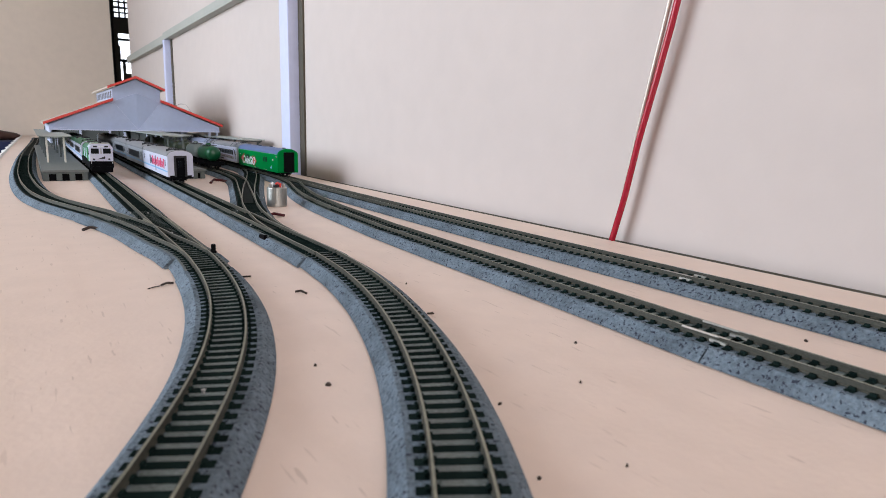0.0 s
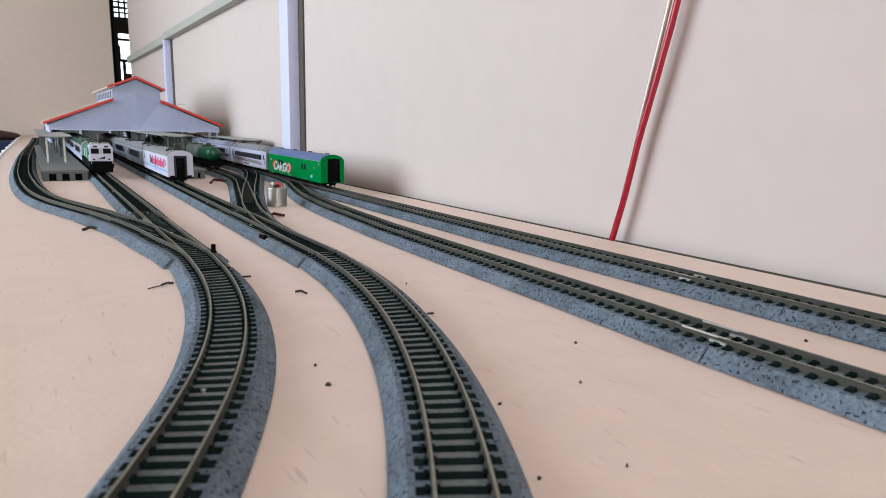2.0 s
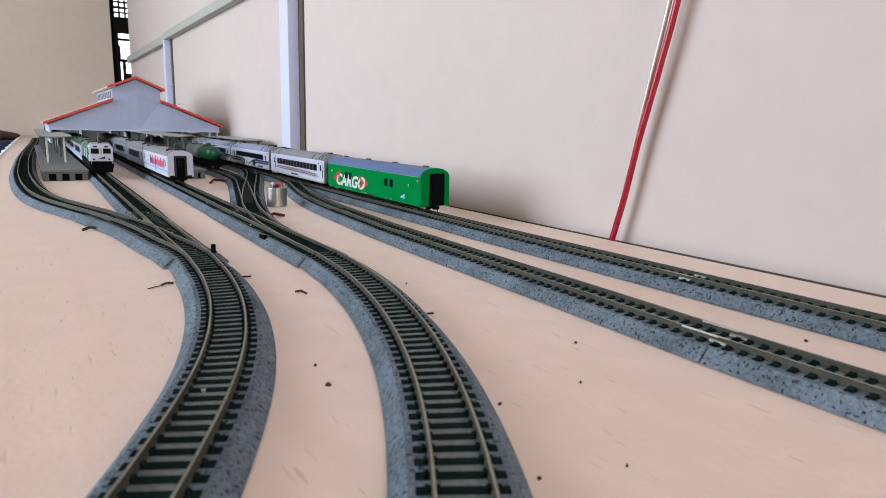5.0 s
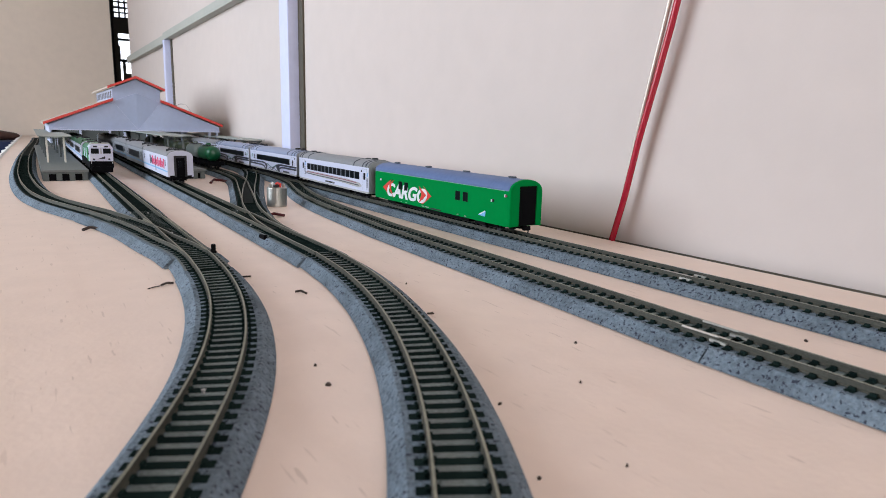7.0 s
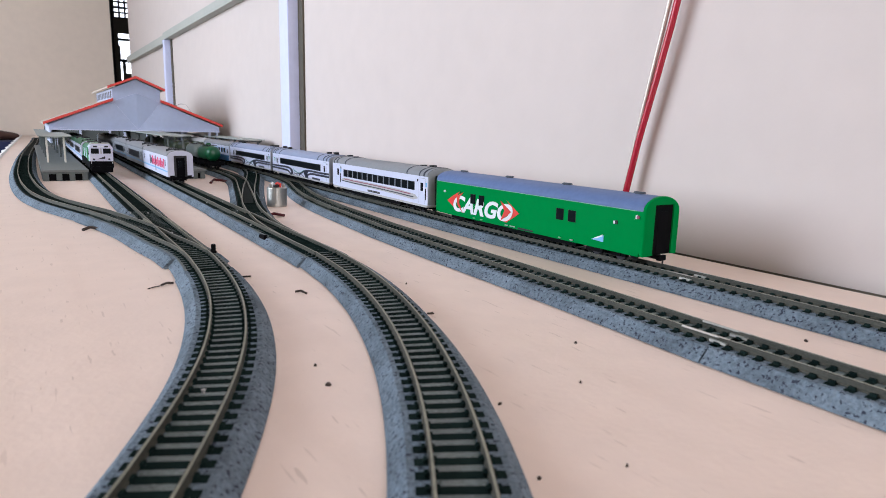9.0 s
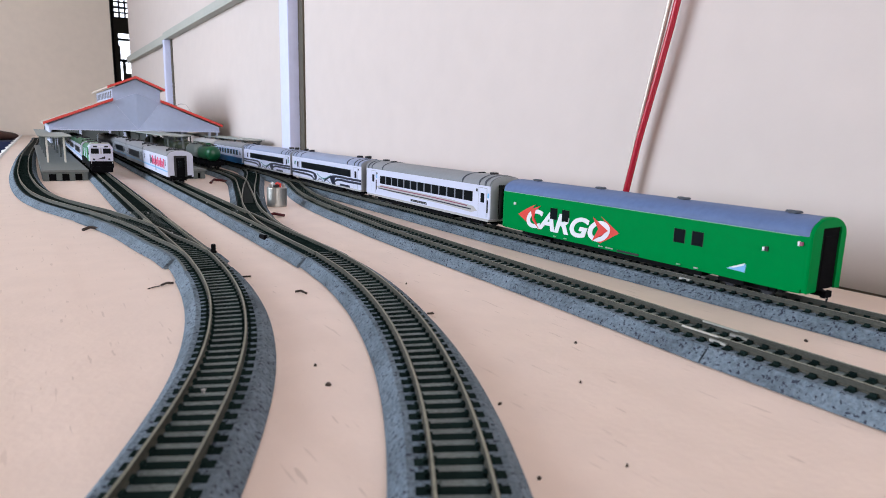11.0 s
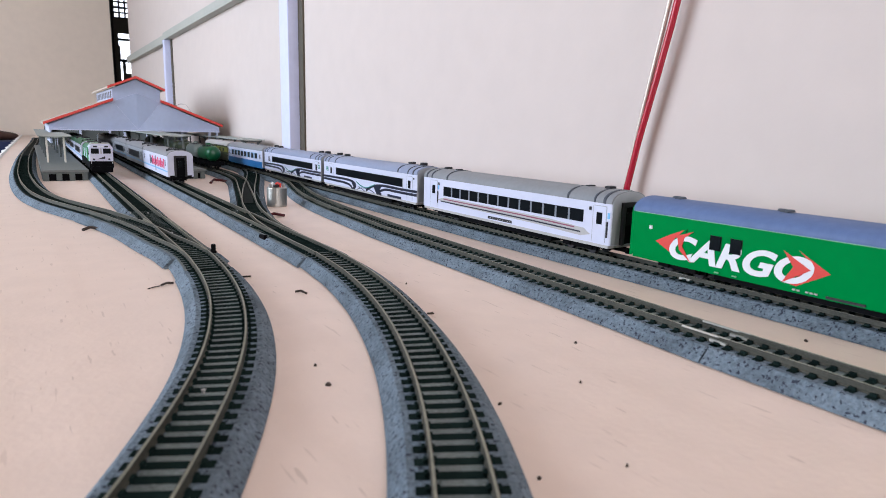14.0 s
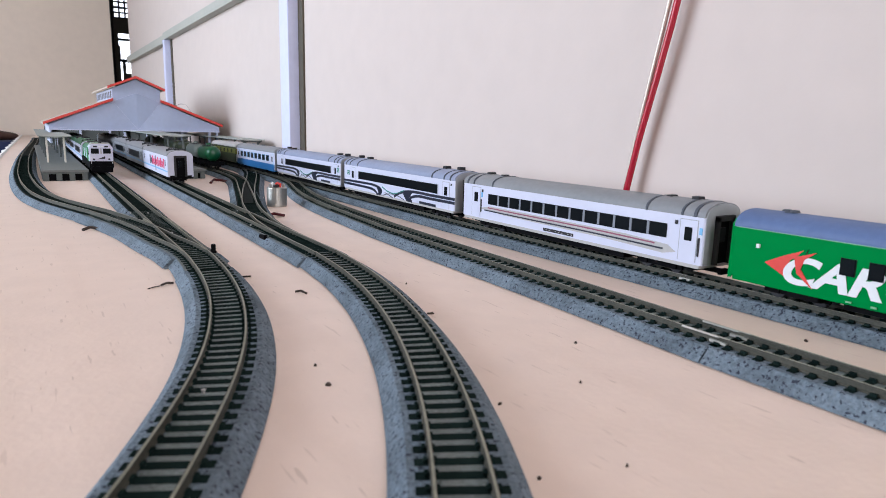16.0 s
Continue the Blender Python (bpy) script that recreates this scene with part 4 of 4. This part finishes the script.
def platform(x0, x1, y0, y1, top, label):
    t = thing("station_platform", label, "model platform", "station platforms")
    part("deck", boxes((x0, x1, y0, y1, top - 2.2, top), bevel=0.3), M_PLATTOP, t, "pale grey platform deck")
    part("core", boxes((x0 + 3.5, x1 - 3.5, y0 + 3.5, y1, 0, top - 2.2)), M_BLACK, t)
    k = 3
    for i in range(k + 1):
        u = x0 + 1.0 + (x1 - x0 - 7.0) * i / k
        part("pier", boxes((u, u + 5.0, y0 + 0.8, y0 + 4.5, 0, top - 2.3), bevel=0.3), M_PLAT, t)
    part("plinth", boxes((x0 + 0.8, x1 - 0.8, y0 + 1.6, y0 + 4.2, top - 4.0, top - 2.3)), M_PLAT, t)
    for i in range(int((y1 - y0) / 12)):
        for x in (x0 + 0.6, x1 - 3.6):
            box_y = y0 + 6 + i * 12
            if box_y < y0 + 260:
                part("side_pier", boxes((x, x + 3.0, box_y, box_y + 7, 0, top - 2.3)), M_PLAT, t)
    return t


def canopy(x0, x1, y0, y1, z, label, spacing=118, front=M_PLAT):
    t = thing("platform_canopy", label, "model canopy", "platform canopies")
    xm, w = (x0 + x1) / 2, (x1 - x0) / 2
    part("canopy_roof", prism(bmesh.new(), [(x0, z - 0.2), (xm, z - 1.4), (x1, z - 0.2), (x1, z + 1.0), (xm, z - 0.2), (x0, z + 1.0)], "y", y0, y1), M_CANOPY, t, "grey shallow butterfly roof")
    y = y0 + 8
    while y < y1 - 4:
        for s in (-1, 1):
            # posts behind the front pair get dark grey for the shade under the roof
            p = part("post", boxes((xm + s * w * 0.52 - 1.0, xm + s * w * 0.52 + 1.0, y - 1, y + 1, 10.6, z - 1.3), bevel=0.25), front if y < y0 + 20 else M_PLAT, t)
            part("bracket", prism(bmesh.new(), [(xm + s * w * 0.52, z - 6), (xm + s * w * 0.52, z - 1.0), (xm + s * w * 0.95, z - 0.5)], "y", y - 0.5, y + 0.5), M_PLAT, p)
        part("beam", boxes((x0 + 2, x1 - 2, y - 0.6, y + 0.6, z - 2.6, z - 1.5)), M_PLAT, t)
        y += spacing
    return t


platform(8.0, 48.5, 729, 1420, 10.9, "grey model platform with recessed dark arches beside a loop track")
platform(130, 160, 722, 1420, 10.4, "grey model platform between two tracks")
platform(246, 270, 880, 1420, 10.4, "narrow grey model platform along the board wall")
canopy(9, 42, 850, 1350, 40.5, "grey platform canopy on cream posts", front=M_CREAM)
canopy(130, 162, 800, 1380, 44, "grey platform canopy on dark posts")
canopy(240, 272, 870, 1380, 38, "low grey platform canopy beside the board wall")

st = thing("station_roof", "large grey-white model station hall with red-edged gabled roof", "model station")
Y0, Y1 = 1000, 1232
XL, XR, ZE = 18, 247, 55
part("gable_front", prism(bmesh.new(), [(24, 46), (243, 46), (243, 53), (163, 86), (163, 103), (132, 117), (102, 103), (102, 86), (24, 53)], "y", Y0, Y0 + 3), M_GABLE, st, "pale blue-grey gable wall with moulded truss lines")
part("gable_back", prism(bmesh.new(), [(24, 46), (243, 46), (243, 53), (163, 86), (163, 103), (132, 117), (102, 103), (102, 86), (24, 53)], "y", Y1 - 3, Y1), M_GABLE, st)


def sheet(name, x0, z0, x1, z1, th, y0, y1, material):
    return part(name, prism(bmesh.new(), [(x0, z0), (x1, z1), (x1, z1 + th), (x0, z0 + th)], "y", y0, y1), material, st)


sheet("lower_roof", XL, ZE - 2, 102, 87, 2.4, Y0 + 1.8, Y1 + 6, M_SLATE)
sheet("lower_roof", 163, 87, XR, ZE - 1, 2.4, Y0 + 1.8, Y1 + 6, M_SLATE)
sheet("upper_roof", 96, 103, 132, 118, 2.4, Y0 - 4, Y1 + 6, M_SLATE)
sheet("upper_roof", 132, 118, 169, 102, 2.4, Y0 - 4, Y1 + 6, M_SLATE)
sheet("red_edge", XL, ZE - 2.4, 102, 86.6, 3.4, Y0 - 6, Y0 + 1.6, M_RED)
sheet("red_edge", 163, 86.6, XR, ZE - 1.4, 3.4, Y0 - 6, Y0 + 1.6, M_RED)
sheet("red_edge", 96, 102.6, 132, 117.6, 3.4, Y0 - 8, Y0 - 4.1, M_RED)
sheet("red_edge", 132, 117.6, 169, 101.6, 3.4, Y0 - 8, Y0 - 4.1, M_RED)
for x in (102, 160):
    side = part("monitor_wall", boxes((x, x + 3, Y0 + 3.1, Y1 - 3.1, 88, 91), (x, x + 3, Y0 + 3.1, Y1 - 3.1, 100, 103)), M_TRUSS, st)
    for i in range(10):
        part("mullion", boxes((x, x + 3, Y0 + 7 + i * 23, Y0 + 13 + i * 23, 90.8, 100.2)), M_TRUSS, side)
    part("clerestory_glass", boxes((x + 0.3, x + 2.7, Y0 + 3.2, Y1 - 3.2, 91, 100)), M_NAVY, side)
for a, b in (((132, 47), (132, 98)), ((132, 47), (102, 86)), ((132, 47), (163, 86)), ((102, 86), (132, 98)), ((132, 98), (163, 86)), ((84, 47), (102, 84)), ((181, 47), (163, 84)), ((84, 47), (60, 68)), ((181, 47), (206, 68)), ((60, 48), (60, 67)), ((206, 48), (206, 67)), ((102, 48), (102, 86)), ((163, 48), (163, 86)), ((26, 49), (240, 49))):
    part("truss_line", tube(bmesh.new(), [(a[0], Y0 - 0.1, a[1]), (b[0], Y0 - 0.1, b[1])], 0.2, 6), M_TRUSS, st)
for tri in (((132, 47, 0.2), (102, 86, 0.2), (132, 97, 2.6)), ((132, 47, 0.2), (132, 97, 2.6), (163, 86, 0.2)), ((84, 47, 1.8), (102, 84, 0.2), (132, 47, 0.2)), ((181, 47, 1.8), (132, 47, 0.2), (163, 84, 0.2)), ((84, 47, 1.8), (60, 67, 0.2), (102, 84, 0.2)), ((181, 47, 1.8), (163, 84, 0.2), (206, 67, 0.2)), ((84, 47, 1.8), (40, 47, 0.2), (60, 67, 0.2)), ((181, 47, 1.8), (206, 67, 0.2), (226, 47, 0.2))):
    bm = bmesh.new()
    front = [bm.verts.new((x, Y0 - d, z)) for x, z, d in tri]
    back = [bm.verts.new((x, Y0 + 0.5, z)) for x, z, d in tri]
    bm.faces.new(front)
    bm.faces.new(back[::-1])
    for i in range(3):
        bm.faces.new((front[i], front[(i + 1) % 3], back[(i + 1) % 3], back[i]))
    part("gable_panel", bm, M_GABLE, st)
part("gable_rail", boxes((24, 243, Y0 - 5, Y0 - 0.2, 45.6, 46.9), bevel=0.2), M_TRUSS, st, "pale rail along the foot of the gable")
for x in (190.5, 229, 240):
    part("column", boxes((x - 1.6, x + 1.6, Y0, Y0 + 4, 15 if x > 200 else 5.1, 46), bevel=0.3), M_TRUSS, st)
# hidden screen added to keep side light out of the hall
part("side_screen", boxes((24.5, 27, Y0 + 4, Y1 - 4, 28, 52.5)), M_TRUSS, st)
part("rear_wall", boxes((204, 243, Y1 - 3, Y1, 12, 46)), M_TRUSS, st)
part("rear_screen", boxes((26, 203, 1400, 1403, 0, 46)), M_PLAT, st, "dark screen at the back of the hall")
for x in (44, 84, 134, 160, 200):
    part("rear_column", boxes((x - 2, x + 2, 1396, 1399.8, 0, 46)), M_TRUSS, st)
part("eave_wire", tube(bmesh.new(), [(186, Y0 + 40, 78), (190, Y0 + 40, 83), (197, Y0 + 40, 86.5), (204, Y0 + 40, 86), (210, Y0 + 40, 80), (213, Y0 + 40, 70)], 0.22, 6), M_DARK, st, "thin loose wire on the roof")

# the whole hall at its true size, standing on the table beyond the platform ends
HALL = Matrix.Translation(EYE) @ Matrix.Scale(1.09, 4) @ Matrix.Translation(-EYE)
for piece in [o for o in bpy.data.objects if o.parent == st or (o.parent and o.parent.parent == st)]:
    piece.data.transform(HALL)
    for v in piece.data.vertices:
        v.co.z = max(v.co.z, 0.0001)

# ---------------------------------------------------------------- small things
can = thing("motor_can", "small silver motor can with red and white wires", "motor", at=mm(152.5, 463, 0))
bm = cyl(bmesh.new(), (0, 0, 7.2), 7.3, 14.4, "z", 32)
bmesh.ops.bevel(bm, geom=[e for e in bm.edges if abs(e.verts[0].co.z - e.verts[1].co.z) < 1e-5], offset=0.6, segments=2, affect="EDGES", profile=0.5)
part("can_body", bm, M_METAL, can, smooth=False)
part("bushing", cyl(bmesh.new(), (0, 0, 15.1), 2.6, 1.6, "z", 16), M_DARK, can)
part("red_wire", tube(bmesh.new(), [(2, -2, 14.4), (2.2, -2, 16.6), (1, 1, 17.2), (-1, 3, 15.8), (-2, 5, 14.4)], 0.9), M_RED, can, "short red wire")
part("white_wire", tube(bmesh.new(), [(-4.4, -2, 14.4), (-3.4, -1, 17.8), (-1.6, 1, 16.4), (-2, 3, 14.4)], 0.9), M_LETTER, can, "short white wire")
part("terminal", boxes((-6.6, -5.0, -4, -2, 14.4, 17), (3.4, 5.0, -4, -2, 14.4, 17)), M_METAL, can)

s = thing("point_lever", "small black turnout lever standing on the roadbed edge", "turnout lever", "turnout levers", at=mm(64.6, 284.5, 0))
part("lever_base", boxes((-1.0, 1.0, -1.6, 1.6, 4.2, 5.2), bevel=0.2), M_BLACK, s)
part("lever_knob", boxes((-0.9, 0.9, -0.9, 0.9, 5.1, 8.0), bevel=0.35), M_BLACK, s)
s = thing("point_lever", "small black turnout lever clipped on the roadbed slope", "turnout lever", "turnout levers", at=mm(96.4, 316, 1.0))
part("lever_base", boxes((-1.0, 1.0, -4.5, 4.5, 0.8, 3.6), bevel=0.3), M_BLACK, s)
part("lever_knob", boxes((-1.4, 0.4, -5.5, -3.5, 2.2, 4.6), bevel=0.3), M_BLACK, s)

# the red and clear twin wire running down the wall
wire = thing("twin_wire", "red and clear twin wire hanging down the board wall", "wire")
path = [(276, 258, -40), (276, 246.7, 0.2), (276, 240, 25), (276, 233.4, 56.2), (276, 225.7, 85.4), (276, 218.9, 112.7), (276, 213, 140), (276, 203, 200), (276.5, 190, 290), (277, 180, 420)]
path2 = [(276.6, 258.6, -40), (276.6, 247.2, 0.2), (276.5, 241.4, 25), (276.2, 235.8, 56.1), (276, 229.4, 85.5), (276, 223.4, 113.1), (276, 218, 140), (276, 208.4, 200), (276.5, 195, 290), (277, 184, 420)]
part("red_core", tube(bmesh.new(), path, 1.75, 10), M_WIRE_R, wire, "glossy red insulated strand", smooth=True)
part("clear_core", tube(bmesh.new(), path2, 1.25, 10), M_WIRE_S, wire, "clear strand with dull metal inside", smooth=True)


def chip(x, y, lx, ly, rz, material, label="small dark chip of debris lying on the table"):
    t = thing("debris_chip", label, "debris", "scattered debris", at=mm(x, y, 0.02, rz))
    bm = bmesh.new()
    k = 9
    top = []
    for i in range(k):
        a = 2 * math.pi * i / k
        r = random.uniform(0.65, 1.1)
        top.append((lx / 2 * r * math.cos(a), ly / 2 * r * math.sin(a)))
    lo = [bm.verts.new((u, v, 0)) for u, v in top]
    hi = [bm.verts.new((u * 0.7, v * 0.7, random.uniform(0.3, 0.7))) for u, v in top]
    bm.faces.new(lo)
    bm.faces.new(hi)
    for i in range(k):
        bm.faces.new((lo[i], lo[(i + 1) % k], hi[(i + 1) % k], hi[i]))
    part("chip", bm, material, t)


for x, y, lx, ly, rz in ((55, 133, 1.9, 1.6, 20), (57, 146, 1.4, 0.9, 40), (107, 171, 2.6, 1.0, -20), (129, 126, 1.3, 1.0, 0), (109, 104, 1.2, 0.7, 50), (84, 104, 1.4, 0.8, 10), (71, 76, 1.0, 0.8, 0), (88, 71, 0.8, 0.6, 30), (78, 110, 0.8, 0.5, 0), (62, 118, 0.7, 0.5, 0), (236, 168, 2.2, 1.0, 80), (192, 93, 2.0, 1.2, 60), (120, 210, 1.2, 0.8, 10)):
    chip(x, y, lx, ly, rz, M_CHIP)


def twig(pts, r, material, label):
    t = thing("debris_twig", label, "debris", "scattered debris")
    part("twig", tube(bmesh.new(), pts, r, 6), material, t)


twig([(21, 396, 0.7), (25, 399, 1.6), (29, 396, 0.9), (33, 400, 2.2)], 0.9, M_CHIP, "crooked dark bark scrap lying beside the track")
twig([(25, 404, 0.6), (31, 402, 2.4)], 0.6, M_CHIP, "crooked dark bark scrap lying beside the track")
twig([(32.2, 246.5, 0.25), (34.5, 248.2, 0.3), (37, 249.2, 0.3)], 0.22, M_CHIP, "thin dark twig scrap lying beside the track")
twig([(37.2, 249.6, 0.4), (39.2, 249.8, 0.9), (41.6, 250.2, 0.6)], 0.5, M_CHIP, "thin dark twig scrap lying beside the track")
twig([(66.3, 249.4, 0.4), (68.4, 247.4, 0.8), (70.2, 248.4, 0.5)], 0.4, M_CHIP, "small black scrap lying between the tracks")
twig([(77.6, 217.6, 0.4), (79.4, 216.8, 0.8), (80.4, 213.6, 0.4)], 0.42, M_CHIP, "small black scrap lying between the tracks")
twig([(150, 660, 0.8), (156, 672, 3.0), (164, 668, 2.2), (170, 655, 0.9)], 1.4, M_CHIPR, "curled dark red wire scrap on the table")
twig([(129, 412, 0.8), (134, 414, 1.6), (139, 408, 0.8)], 1.0, M_CHIPR, "dark red wire scrap on the table")

# a chair with a brown cushion beyond the far corner of the table
chair = thing("seat", "dark blue upholstered seat beside the far table corner", "chair")
part("seat_base", boxes((-420, -33, 2250, 2560, -750, -8), bevel=8), M_BLUECLOTH, chair)
cushion = thing("cushion", "dark brown cloth cushion lying on a blue seat", "cushion")
bm = bmesh.new()
bmesh.ops.create_uvsphere(bm, u_segments=32, v_segments=16, radius=1)
for v in bm.verts:
    x, y, z = v.co
    v.co = Vector((-140 + 120 * x, 2420 + 90 * y, 3 + 27 * z * (1 - 0.25 * max(0, x)) + 2 * math.sin(7 * x + 3 * y)))
part("cover", bm, M_BROWN, cushion, smooth=True)


# ---------------------------------------------------------------- what moves
TRAIN = ((0, 647), (0.5, 617.7), (1, 586), (1.5, 554.5), (2, 522), (2.5, 493.5), (3, 463.6), (3.5, 433.5), (4, 401), (5.25, 334.6), (6.5, 276.9), (7, 256.4), (7.5, 234.6), (8, 214.4), (8.5, 191.3), (9, 171.2), (10.25, 127.5), (11.5, 91.9), (12, 77.7), (12.5, 60.5), (13, 48.0), (13.5, 34.3), (14, 20.6), (14.5, 10.1), (15, -0.5), (15.5, -13.2), (16, -24.1))


def motions():
    for ob, length, back in CONSIST:
        rows = []
        for t, y in TRAIN:
            c = y + back + length / 2
            a, b = c - length * 0.36, c + length * 0.36
            xa, xb = line_r2(a), line_r2(b)
            rows.append((float(t), mm((xa + xb) / 2, c, RAIL_TOP, -math.degrees(math.atan2(xb - xa, b - a)))))
        walk(ob, rows)
    walk(cushion, [(0.0, mm(0, 0, 0)), (8.0, mm(-1, 0, 0)), (12.0, mm(-5, 0, 0)), (16.0, mm(-5, 0, 0))])


motions()
